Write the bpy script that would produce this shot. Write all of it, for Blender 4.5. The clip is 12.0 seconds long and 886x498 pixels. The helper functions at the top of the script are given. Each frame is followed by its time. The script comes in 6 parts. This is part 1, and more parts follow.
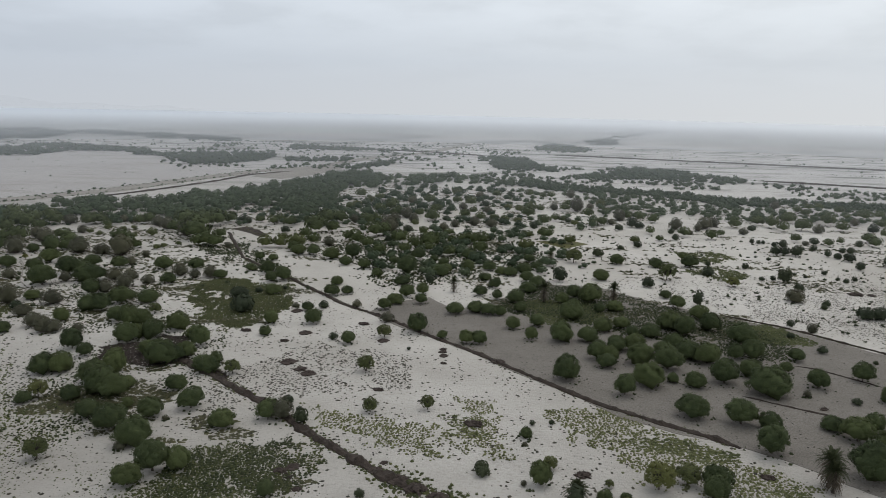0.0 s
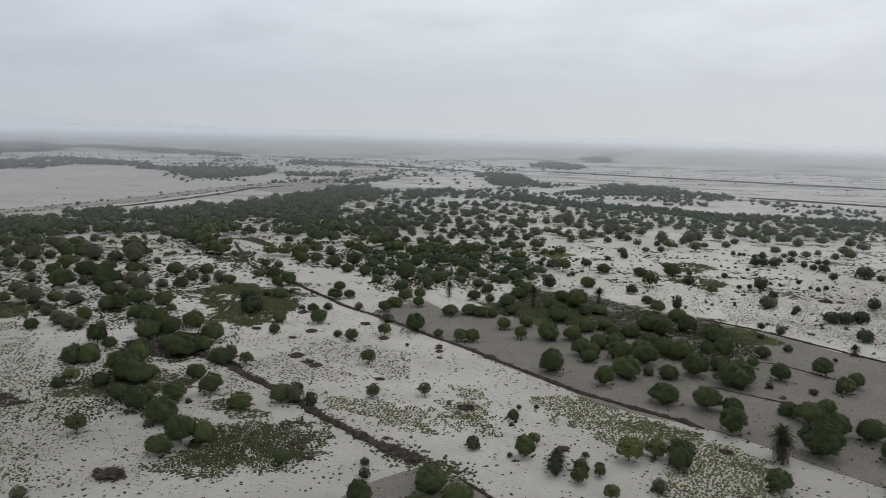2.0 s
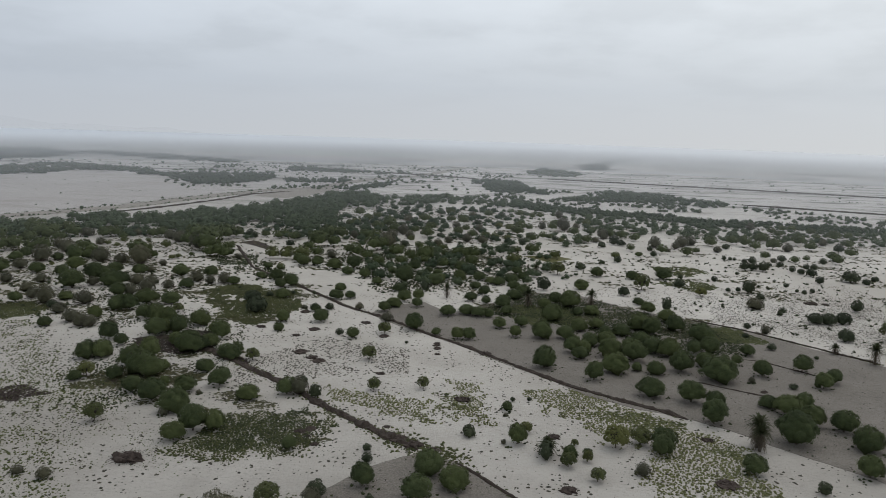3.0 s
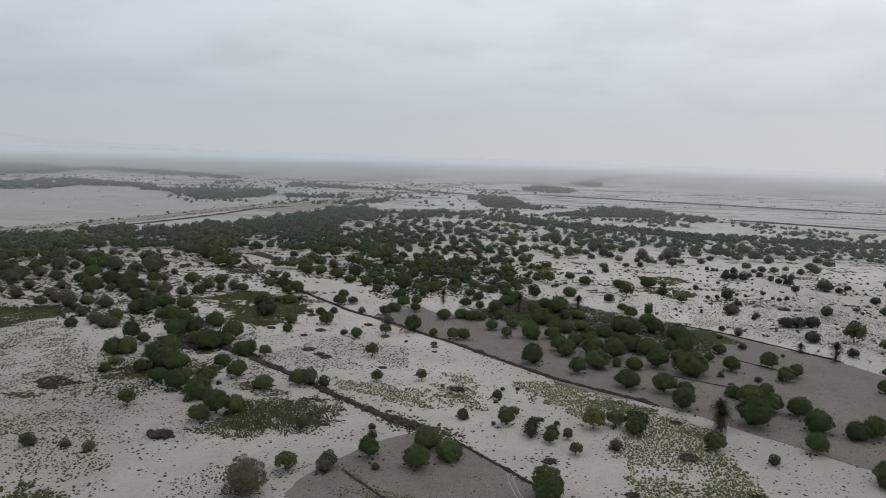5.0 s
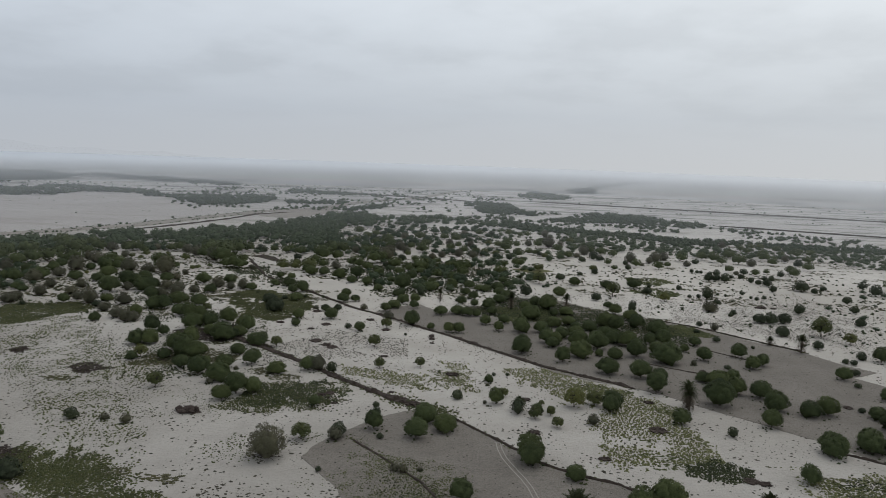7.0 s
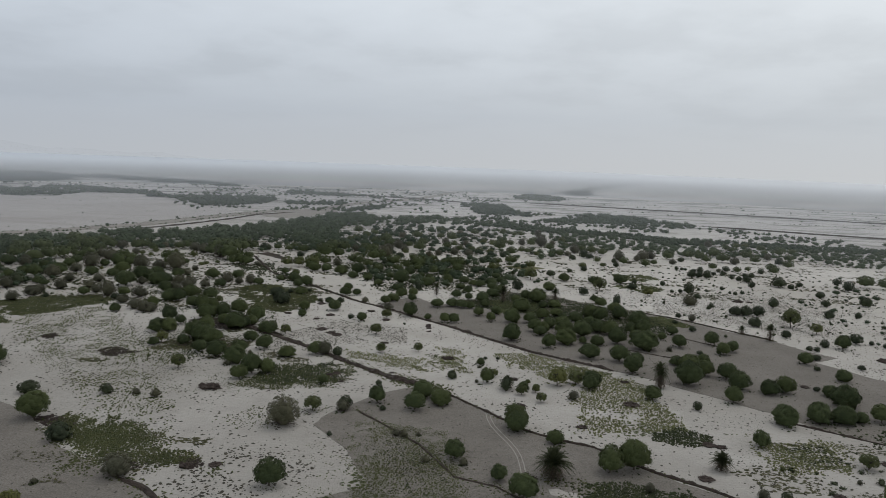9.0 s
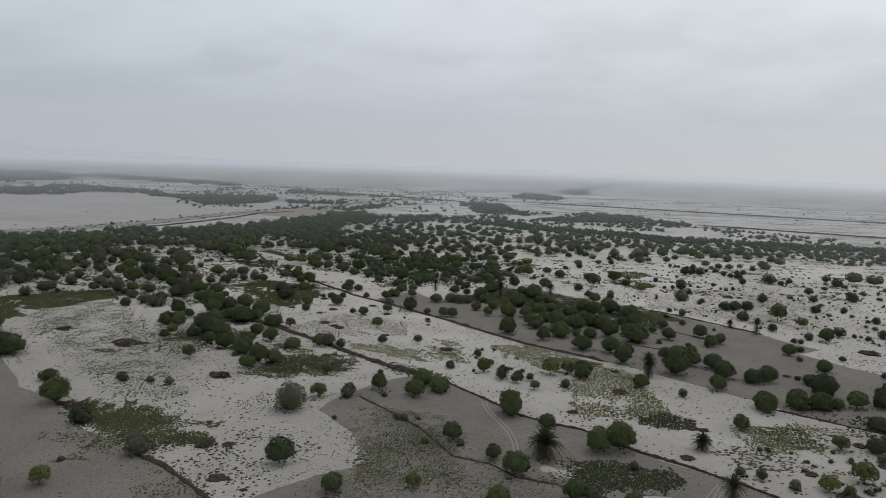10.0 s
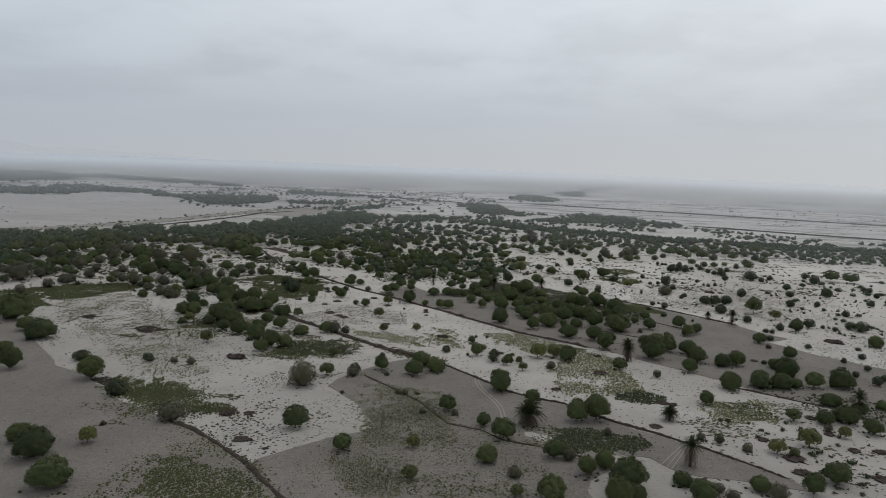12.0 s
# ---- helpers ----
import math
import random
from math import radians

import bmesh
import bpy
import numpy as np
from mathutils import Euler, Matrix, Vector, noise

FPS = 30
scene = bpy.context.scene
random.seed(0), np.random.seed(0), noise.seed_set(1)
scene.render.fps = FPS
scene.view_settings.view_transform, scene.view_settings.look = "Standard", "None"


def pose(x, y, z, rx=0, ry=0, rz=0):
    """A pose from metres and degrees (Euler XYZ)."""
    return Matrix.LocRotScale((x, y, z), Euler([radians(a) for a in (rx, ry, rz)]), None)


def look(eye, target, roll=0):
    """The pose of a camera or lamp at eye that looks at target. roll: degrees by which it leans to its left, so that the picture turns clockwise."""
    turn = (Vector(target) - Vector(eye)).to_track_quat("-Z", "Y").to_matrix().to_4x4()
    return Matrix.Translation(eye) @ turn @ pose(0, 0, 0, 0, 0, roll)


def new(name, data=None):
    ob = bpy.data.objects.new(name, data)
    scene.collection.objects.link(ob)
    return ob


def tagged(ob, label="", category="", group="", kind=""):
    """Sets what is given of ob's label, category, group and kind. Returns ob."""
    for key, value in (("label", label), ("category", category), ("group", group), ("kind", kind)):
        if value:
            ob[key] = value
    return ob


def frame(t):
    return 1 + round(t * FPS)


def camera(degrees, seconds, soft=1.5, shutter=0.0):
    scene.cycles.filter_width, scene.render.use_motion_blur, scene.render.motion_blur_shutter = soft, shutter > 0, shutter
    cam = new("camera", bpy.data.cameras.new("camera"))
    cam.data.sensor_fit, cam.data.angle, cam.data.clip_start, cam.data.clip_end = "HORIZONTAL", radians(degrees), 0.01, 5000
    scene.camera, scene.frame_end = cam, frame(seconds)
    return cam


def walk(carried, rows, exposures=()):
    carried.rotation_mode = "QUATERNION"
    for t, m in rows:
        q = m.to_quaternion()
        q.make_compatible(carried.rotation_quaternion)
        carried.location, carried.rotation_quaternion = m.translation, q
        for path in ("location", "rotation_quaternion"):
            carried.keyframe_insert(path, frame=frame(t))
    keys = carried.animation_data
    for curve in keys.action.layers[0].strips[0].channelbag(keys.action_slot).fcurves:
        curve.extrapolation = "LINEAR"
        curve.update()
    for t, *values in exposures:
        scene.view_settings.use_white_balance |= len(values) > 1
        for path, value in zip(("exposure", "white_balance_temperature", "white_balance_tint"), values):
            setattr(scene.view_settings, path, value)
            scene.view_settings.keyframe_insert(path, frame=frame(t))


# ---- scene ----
cam = camera(63.9, 12.0, soft=0.85)
PATH = [
    (0, (-0.371, -5.301, 69.628), (-0.394, -3.34, 69.237), 1.2),
    (0.5, (-0.229, -9.744, 69.616), (-0.25, -7.781, 69.236), 1.3),
    (1, (-0.225, -14.555, 69.611), (-0.243, -12.589, 69.241), 1.4),
    (1.5, (-0.21, -19.432, 69.485), (-0.225, -17.464, 69.128), 1.5),
    (2, (-0.211, -24.257, 69.37), (-0.224, -22.287, 69.026), 1.6),
    (2.5, (-0.214, -29.286, 69.253), (-0.224, -27.314, 68.919), 1.7),
    (3, (-0.205, -34.225, 69.205), (-0.212, -32.252, 68.881), 1.8),
    (5, (-0.056, -55.279, 68.933), (-0.055, -53.298, 68.656), 1.9),
    (5.5, (0.029, -60.466, 68.79), (0.032, -58.484, 68.52), 1.9),
    (6, (0.09, -65.952, 68.835), (0.095, -63.97, 68.57), 2.0),
    (6.5, (0.184, -71.36, 68.81), (0.189, -69.377, 68.551), 1.9),
    (7, (0.179, -76.705, 68.945), (0.187, -74.722, 68.689), 2.0),
    (9, (0.375, -98.712, 69.326), (0.392, -96.728, 69.075), 2.1),
    (9.5, (0.361, -104.378, 69.345), (0.38, -102.393, 69.095), 2.2),
    (10, (0.563, -109.926, 69.402), (0.582, -107.942, 69.15), 2.1),
    (10.5, (0.605, -115.444, 69.537), (0.626, -113.46, 69.283), 2.1),
    (11, (0.617, -121.053, 69.626), (0.639, -119.069, 69.374), 2.2),
    (11.5, (0.629, -126.538, 69.583), (0.653, -124.553, 69.334), 2.2),
    (12, (0.743, -132.117, 69.488), (0.768, -130.133, 69.241), 2.3),
]
walk(cam, [(t, look(eye, target, roll)) for t, eye, target, roll in PATH], [(0.0, 0.12), (2.5, 0.02), (5.5, -0.08), (12.0, -0.17)])

# ---- overcast sky and a veiled sun ----
world = bpy.data.worlds.new("overcast_sky")
scene.world = world
world.use_nodes = True


class Nodes:
    """Short hand for building a node tree."""

    def __init__(self, tree):
        self.tree = tree
        tree.nodes.clear()

    def add(self, kind, ins=None):
        n = self.tree.nodes.new(kind)
        for key, value in (ins or {}).items():
            if isinstance(value, bpy.types.NodeSocket):
                self.tree.links.new(value, n.inputs[key])
            else:
                n.inputs[key].default_value = value
        return n

    def math(self, op, a, b=0.0, clamp=False):
        n = self.add("ShaderNodeMath", {0: a, 1: b})
        n.operation, n.use_clamp = op, clamp
        return n.outputs[0]

    def noise(self, vector, scale, detail=4.0, rough=0.55):
        return self.add("ShaderNodeTexNoise", {"Vector": vector, "Scale": scale, "Detail": detail, "Roughness": rough}).outputs["Fac"]

    def ramp(self, fac, stops):
        n = self.add("ShaderNodeValToRGB", {"Fac": fac})
        while len(n.color_ramp.elements) < len(stops):
            n.color_ramp.elements.new(0.5)
        for e, (at, col) in zip(n.color_ramp.elements, stops):
            e.position = at
            e.color = (col, col, col, 1) if isinstance(col, (int, float)) else (*col, 1)
        return n.outputs["Color"]

    def mix(self, fac, a, b, blend="MIX"):
        n = self.add("ShaderNodeMix")
        n.data_type, n.blend_type = "RGBA", blend
        for socket, value in ((n.inputs[0], fac), (n.inputs[6], a), (n.inputs[7], b)):
            if isinstance(value, bpy.types.NodeSocket):
                self.tree.links.new(value, socket)
            else:
                socket.default_value = value if isinstance(value, (int, float)) else (*value, 1)
        return n.outputs[2]


SUN_ELEVATION, SUN_TURN = 62.0, 40.0
N = Nodes(world.node_tree)
direction = N.add("ShaderNodeTexCoord").outputs["Generated"]
split = N.add("ShaderNodeSeparateXYZ", {0: direction})
height = N.math("MAXIMUM", split.outputs["Z"], 0.0)
sky = N.add("ShaderNodeTexSky")
sky.sky_type, sky.sun_disc, sky.dust_density = "NISHITA", False, 4.0
sky.sun_elevation, sky.sun_rotation = radians(SUN_ELEVATION), radians(SUN_TURN)
cover = N.ramp(height, [(0.0, (0.60, 0.63, 0.665)), (0.06, (0.575, 0.622, 0.68)), (0.2, (0.755, 0.81, 0.868)), (0.5, (0.79, 0.83, 0.87)), (1.0, (0.81, 0.84, 0.87))])
side = N.math("ADD", N.math("MULTIPLY", split.outputs["X"], 0.17), 1.0)
cover = N.mix(1.0, cover, N.add("ShaderNodeCombineColor", {0: N.math("ADD", N.math("MULTIPLY", split.outputs["X"], 0.20), 1.0), 1: side, 2: N.math("ADD", N.math("MULTIPLY", split.outputs["X"], 0.12), 1.0)}).outputs[0], "MULTIPLY")
deep = N.math("ADD", height, 0.2)
flat = N.add("ShaderNodeCombineXYZ", {0: N.math("DIVIDE", split.outputs["X"], deep), 1: N.math("DIVIDE", split.outputs["Y"], deep), 2: 3.7}).outputs[0]
clouds = N.noise(flat, 2.1, 5.0, 0.5)
strength_of_clouds = N.math("MULTIPLY", N.ramp(height, [(0.02, 0.0), (0.12, 1.0)]), 1.0)
shade = N.ramp(clouds, [(0.36, 0.92), (0.52, 1.0), (0.68, 1.04)])
cover = N.mix(strength_of_clouds, cover, N.mix(1.0, cover, shade, "MULTIPLY"))
blue = N.mix(1.0, sky.outputs[0], (0.1, 0.1, 0.1), "MULTIPLY")
both = N.mix(0.06, cover, blue)
back = N.add("ShaderNodeBackground", {"Color": both, "Strength": 1.0})
N.add("ShaderNodeOutputWorld", {0: back.outputs[0]})

sun = new("sun", bpy.data.lights.new("sun", "SUN"))
sun.data.energy, sun.data.angle, sun.data.color = 0.5, radians(25), (1.0, 0.97, 0.93)
sun.matrix_world = look((0, 0, 0), (-math.sin(radians(SUN_TURN)) * math.cos(radians(SUN_ELEVATION)), -math.cos(radians(SUN_TURN)) * math.cos(radians(SUN_ELEVATION)), -math.sin(radians(SUN_ELEVATION))))


# ---- materials ----
def material(name, build):
    m = bpy.data.materials.new(name)
    m.use_nodes = True
    n = Nodes(m.node_tree)
    where = n.add("ShaderNodeNewGeometry").outputs["Position"]
    shader = build(n, where)
    n.add("ShaderNodeOutputMaterial", {0: shader})
    return m


def surface(n, colour, roughness=0.9, bump=None, strength=0.3, distance=0.1, specular=0.2):
    ins = {"Base Color": colour, "Roughness": roughness, "Specular IOR Level": specular}
    if bump is not None:
        ins["Normal"] = n.add("ShaderNodeBump", {"Height": bump, "Strength": strength, "Distance": distance}).outputs[0]
    return n.add("ShaderNodeBsdfPrincipled", ins).outputs[0]


def silt(n, where):
    """Pale dried flood silt: blotches, ripples, and scrub specks that thicken over the far plain."""
    wide = n.noise(where, 0.012, 4)
    patch = n.noise(where, 0.09, 5, 0.6)
    ripple = n.noise(n.add("ShaderNodeMapping", {0: where, "Scale": (1.0, 0.45, 1.0), "Rotation": (0, 0, 0.5)}).outputs[0], 1.6, 4, 0.65)
    grain = n.noise(where, 7.0, 3, 0.7)
    c = n.mix(n.ramp(wide, [(0.35, 0.0), (0.65, 1.0)]), (0.355, 0.333, 0.30), (0.47, 0.447, 0.412))
    c = n.mix(n.ramp(patch, [(0.42, 0.0), (0.75, 0.6)]), c, (0.32, 0.30, 0.27))
    c = n.mix(n.ramp(ripple, [(0.55, 0.0), (0.74, 0.45)]), c, (0.26, 0.232, 0.206))
    c = n.mix(n.ramp(grain, [(0.55, 0.0), (0.75, 0.3)]), c, (0.24, 0.225, 0.20))
    # short ripples in fields of their own; shade in their hollows is painted
    dash = n.noise(n.add("ShaderNodeMapping", {0: where, "Scale": (0.7, 1.3, 1.0), "Rotation": (0, 0, 0.3)}).outputs[0], 1.0, 3, 0.6)
    rippled = n.ramp(n.noise(where, 0.022, 3), [(0.4, 0.15), (0.6, 1.0)])
    c = n.mix(n.math("MULTIPLY", n.ramp(dash, [(0.56, 0.0), (0.68, 0.5)]), rippled), c, (0.19, 0.178, 0.152))
    # silt paler to the north; dimming of the near side is included
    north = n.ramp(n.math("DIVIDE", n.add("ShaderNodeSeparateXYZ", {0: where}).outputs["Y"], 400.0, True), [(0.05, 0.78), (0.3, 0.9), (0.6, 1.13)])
    # dimming of the west side, put into the silt colour
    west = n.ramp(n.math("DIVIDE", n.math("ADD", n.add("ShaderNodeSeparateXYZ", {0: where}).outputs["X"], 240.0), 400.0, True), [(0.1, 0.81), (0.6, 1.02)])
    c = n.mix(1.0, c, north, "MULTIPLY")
    # far scrub in long low streaks
    far = n.noise(n.add("ShaderNodeMapping", {0: where, "Scale": (0.3, 1.0, 1.0), "Rotation": (0, 0, -0.35)}).outputs[0], 0.03, 8, 0.75)
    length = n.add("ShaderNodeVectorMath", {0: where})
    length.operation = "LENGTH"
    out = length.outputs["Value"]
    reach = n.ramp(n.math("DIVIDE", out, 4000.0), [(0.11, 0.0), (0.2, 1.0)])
    # far silt evened to grey, balanced against the haze sheet above it
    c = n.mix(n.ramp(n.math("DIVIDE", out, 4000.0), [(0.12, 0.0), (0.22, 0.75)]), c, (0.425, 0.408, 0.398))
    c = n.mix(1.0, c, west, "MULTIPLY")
    streak = n.math("MULTIPLY", n.ramp(far, [(0.51, 0.0), (0.59, 0.75)]), reach)
    c = n.mix(streak, c, (0.10, 0.10, 0.085))
    band = n.noise(n.add("ShaderNodeMapping", {0: where, "Scale": (0.55, 1.0, 1.0), "Rotation": (0, 0, -0.2)}).outputs[0], 0.0085, 7, 0.72)
    c = n.mix(n.math("MULTIPLY", n.ramp(band, [(0.5, 0.0), (0.6, 0.8)]), n.ramp(n.math("DIVIDE", out, 4000.0), [(0.2, 0.0), (0.34, 1.0)])), c, (0.09, 0.092, 0.08))
    bump = n.math("ADD", n.math("MULTIPLY", ripple, 0.7), n.math("ADD", n.math("MULTIPLY", grain, 0.3), n.math("MULTIPLY", dash, -0.9)))
    return surface(n, c, 0.93, bump, 0.7, 0.4)


def mud(n, where):
    """Bare grey-brown field: damp blotches, faint plough lines, crumbs."""
    wide = n.noise(where, 0.05, 5, 0.6)
    lines = n.add("ShaderNodeTexWave", {"Vector": n.add("ShaderNodeMapping", {0: where, "Rotation": (0, 0, 0.62)}).outputs[0], "Scale": 0.42, "Distortion": 2.5, "Detail": 3.0, "Detail Scale": 1.2}).outputs["Fac"]
    grain = n.noise(where, 2.4, 6, 0.8)
    crumb = n.noise(where, 0.6, 4, 0.7)
    c = n.mix(n.ramp(wide, [(0.35, 0.0), (0.7, 1.0)]), (0.164, 0.148, 0.129), (0.223, 0.203, 0.179))
    c = n.mix(n.ramp(grain, [(0.45, 0.0), (0.68, 0.8)]), c, (0.082, 0.073, 0.063))
    c = n.mix(n.ramp(crumb, [(0.52, 0.0), (0.66, 0.5)]), c, (0.10, 0.092, 0.08))
    c = n.mix(n.ramp(grain, [(0.32, 0.75), (0.44, 0.0)]), c, (0.235, 0.218, 0.196))
    c = n.mix(n.math("MULTIPLY", lines, 0.05), c, (0.24, 0.225, 0.205))
    bump = n.math("ADD", n.math("MULTIPLY", lines, 0.08), n.math("MULTIPLY", grain, 0.9))
    return surface(n, c, 0.9, n.math("ADD", bump, n.math("MULTIPLY", crumb, 1.6)), 0.8, 0.3)


def earth(n, where):
    """Dark bank earth with crumbs."""
    a, b = n.noise(where, 0.5, 5, 0.65), n.noise(where, 5.0, 4, 0.7)
    c = n.mix(n.ramp(a, [(0.35, 0.0), (0.7, 1.0)]), (0.026, 0.02, 0.0165), (0.06, 0.046, 0.038))
    c = n.mix(n.ramp(b, [(0.5, 0.0), (0.75, 0.6)]), c, (0.08, 0.068, 0.057))
    return surface(n, c, 0.95, b, 0.7, 0.3)


def track_dirt(n, where):
    a = n.noise(where, 2.0, 4)
    return surface(n, n.mix(a, (0.24, 0.22, 0.195), (0.33, 0.31, 0.28)), 0.9, a, 0.3, 0.1)


def road_dirt(n, where):
    a = n.noise(where, 0.12, 5, 0.6)
    return surface(n, n.mix(a, (0.17, 0.155, 0.135), (0.27, 0.25, 0.225)), 0.9, a, 0.4, 0.4)


def foliage(low, high, glow, hue=0.5, herb=False):
    """Leaves: each spray differs, each tree differs, and light passes through a little."""

    def build(n, where):
        each = n.add("ShaderNodeNewGeometry").outputs["Random Per Island"]
        tree = each if herb else n.add("ShaderNodeObjectInfo").outputs["Random"]
        place = n.noise(where, 0.11, 2)
        clump = n.math("MULTIPLY", n.math("SUBTRACT", n.noise(where, 0.9, 2), 0.5), 0.6)
        fac = n.math("ADD", n.math("ADD", n.math("MULTIPLY", each, 0.16), clump), n.math("ADD", n.math("MULTIPLY", tree, 0.3), n.math("MULTIPLY", n.math("SUBTRACT", place, 0.36), 0.9)), True)
        c = n.mix(fac, low, high)
        c = n.mix(n.ramp(n.math("FRACT", n.math("MULTIPLY", tree, 7.31)), [(0.6, 0.0), (0.85, hue)]), c, tuple(v * k for v, k in zip(high, (1.2, 1.1, 0.88))))
        skin = surface(n, c, 0.72, None, specular=0.12)
        through_leaf = n.add("ShaderNodeBsdfTranslucent", {"Color": c}).outputs[0]
        return n.add("ShaderNodeMixShader", {0: glow, 1: skin, 2: through_leaf}).outputs[0]

    return build


def bark(n, where):
    a = n.noise(n.add("ShaderNodeMapping", {0: where, "Scale": (4, 4, 0.8)}).outputs[0], 2.0, 4)
    return surface(n, n.mix(a, (0.055, 0.045, 0.036), (0.14, 0.12, 0.10)), 0.9, a, 0.6, 0.05)


def twig(n, where):
    each = n.add("ShaderNodeNewGeometry").outputs["Random Per Island"]
    return surface(n, n.mix(each, (0.035, 0.03, 0.026), (0.10, 0.088, 0.078)), 0.9)


def brushwood(n, where):
    each = n.add("ShaderNodeNewGeometry").outputs["Random Per Island"]
    a = n.noise(where, 2.5, 4, 0.7)
    c = n.mix(n.math("MULTIPLY", n.math("ADD", each, a), 0.5), (0.019, 0.014, 0.0125), (0.075, 0.058, 0.05))
    return surface(n, c, 0.9, a, 0.8, 0.2)


def dry_frond(n, where):
    each = n.add("ShaderNodeNewGeometry").outputs["Random Per Island"]
    return surface(n, n.mix(each, (0.05, 0.04, 0.03), (0.15, 0.12, 0.085)), 0.85)


def dull_silt(n, where):
    """A wide bare field of duller, pinker silt with faint streaks."""
    wide = n.noise(where, 0.01, 5, 0.6)
    streak = n.noise(n.add("ShaderNodeMapping", {0: where, "Scale": (0.2, 1.0, 1.0), "Rotation": (0, 0, -0.3)}).outputs[0], 0.05, 5, 0.6)
    fleck = n.noise(n.add("ShaderNodeMapping", {0: where, "Scale": (0.5, 1.0, 1.0)}).outputs[0], 0.35, 5, 0.7)
    c = n.mix(wide, (0.285, 0.268, 0.258), (0.375, 0.357, 0.345))
    c = n.mix(n.ramp(fleck, [(0.54, 0.0), (0.66, 0.7)]), c, (0.18, 0.168, 0.15))
    return surface(n, n.mix(n.ramp(streak, [(0.52, 0.0), (0.7, 0.6)]), c, (0.22, 0.20, 0.178)), 0.95)


DULL = material("dull_silt", dull_silt)
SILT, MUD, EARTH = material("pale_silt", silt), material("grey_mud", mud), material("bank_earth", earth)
TRACK, ROAD = material("track_dirt", track_dirt), material("road_dirt", road_dirt)
LEAF = material("green_leaves", foliage((0.036, 0.049, 0.023), (0.114, 0.14, 0.058), 0.12, 0.2))
LEAF_LIGHT = material("light_leaves", foliage((0.052, 0.064, 0.027), (0.13, 0.142, 0.057), 0.14))
LEAF_GREY = material("grey_leaves", foliage((0.062, 0.063, 0.043), (0.13, 0.129, 0.087), 0.1, 0.2))
LEAF_DARK = material("dark_leaves", foliage((0.031, 0.04, 0.025), (0.076, 0.09, 0.053), 0.1, 0.2))
LEAF_FAR = material("woodland_leaves", foliage((0.034, 0.05, 0.031), (0.094, 0.122, 0.068), 0.12, 0.15))
GRASS = material("green_grass", foliage((0.11, 0.117, 0.055), (0.195, 0.202, 0.1), 0.26, 0.25, True))
YELLOWED = material("yellowed_grass", foliage((0.085, 0.086, 0.03), (0.13, 0.125, 0.05), 0.1, 0.2, True))
LITTER = material("low_growth", foliage((0.048, 0.05, 0.027), (0.115, 0.11, 0.062), 0.1, 0.3, True))
MEADOW = material("meadow_grass", foliage((0.052, 0.064, 0.027), (0.115, 0.126, 0.054), 0.2, 0.3, True))
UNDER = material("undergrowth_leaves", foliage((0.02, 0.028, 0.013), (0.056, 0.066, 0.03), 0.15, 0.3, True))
CLOD = material("clods_and_stubs", foliage((0.026, 0.024, 0.019), (0.08, 0.073, 0.054), 0.05, 0.2, True))
BRUSH = material("dry_brushwood", brushwood)
SEDGE = material("dark_sedge", foliage((0.04, 0.048, 0.021), (0.1, 0.108, 0.046), 0.2, 0.3, True))
PALM_LEAF = material("palm_leaves", foliage((0.036, 0.043, 0.022), (0.085, 0.095, 0.048), 0.1, 0.1))
BARK, TWIG, DRY = material("bark", bark), material("twigs", twig), material("dry_fronds", dry_frond)


# ---- mesh helpers ----
def mesh_of(name, verts, faces, *mats):
    me = bpy.data.meshes.new(name)
    me.from_pydata([tuple(v) for v in verts], [], [tuple(f) for f in faces])
    for m in mats:
        me.materials.append(m)
    me.update()
    return me


def part(name, me, parent, label=""):
    ob = tagged(new(name, me), label)
    ob.parent = parent
    return ob


def tube(points, radii, sides=6):
    """A tapered tube along points."""
    verts, faces = [], []
    for i, (p, r) in enumerate(zip(points, radii)):
        a = Vector(points[min(i + 1, len(points) - 1)]) - Vector(points[max(i - 1, 0)])
        q = a.to_track_quat("Z", "Y")
        for k in range(sides):
            w = 2 * math.pi * k / sides
            verts.append(Vector(p) + q @ Vector((r * math.cos(w), r * math.sin(w), 0)))
    for i in range(len(points) - 1):
        for k in range(sides):
            a, b = i * sides + k, i * sides + (k + 1) % sides
            faces.append((a, b, b + sides, a + sides))
    faces.append(tuple(range((len(points) - 1) * sides, len(points) * sides)))
    return verts, faces


def joined(pieces):
    verts, faces = [], []
    for v, f in pieces:
        k = len(verts)
        verts += list(v)
        faces += [tuple(i + k for i in q) for q in f]
    return verts, faces


def inside(poly, x, y):
    """Which of the points lie in the polygon (arrays or numbers)."""
    x, y = np.asarray(x, float), np.asarray(y, float)
    hit = np.zeros(x.shape, bool)
    for (x0, y0), (x1, y1) in zip(poly, poly[1:] + poly[:1]):
        if y0 != y1:
            hit ^= ((y0 > y) != (y1 > y)) & (x < (x1 - x0) * (y - y0) / (y1 - y0) + x0)
    return hit


def to_edge(poly, x, y):
    """Distance of points to the polygon's outline."""
    x, y = np.asarray(x, float), np.asarray(y, float)
    best = np.full(x.shape, 1e9)
    for (x0, y0), (x1, y1) in zip(poly, poly[1:] + poly[:1]):
        dx, dy = x1 - x0, y1 - y0
        u = np.clip(((x - x0) * dx + (y - y0) * dy) / (dx * dx + dy * dy + 1e-9), 0, 1)
        best = np.minimum(best, np.hypot(x - x0 - u * dx, y - y0 - u * dy))
    return best


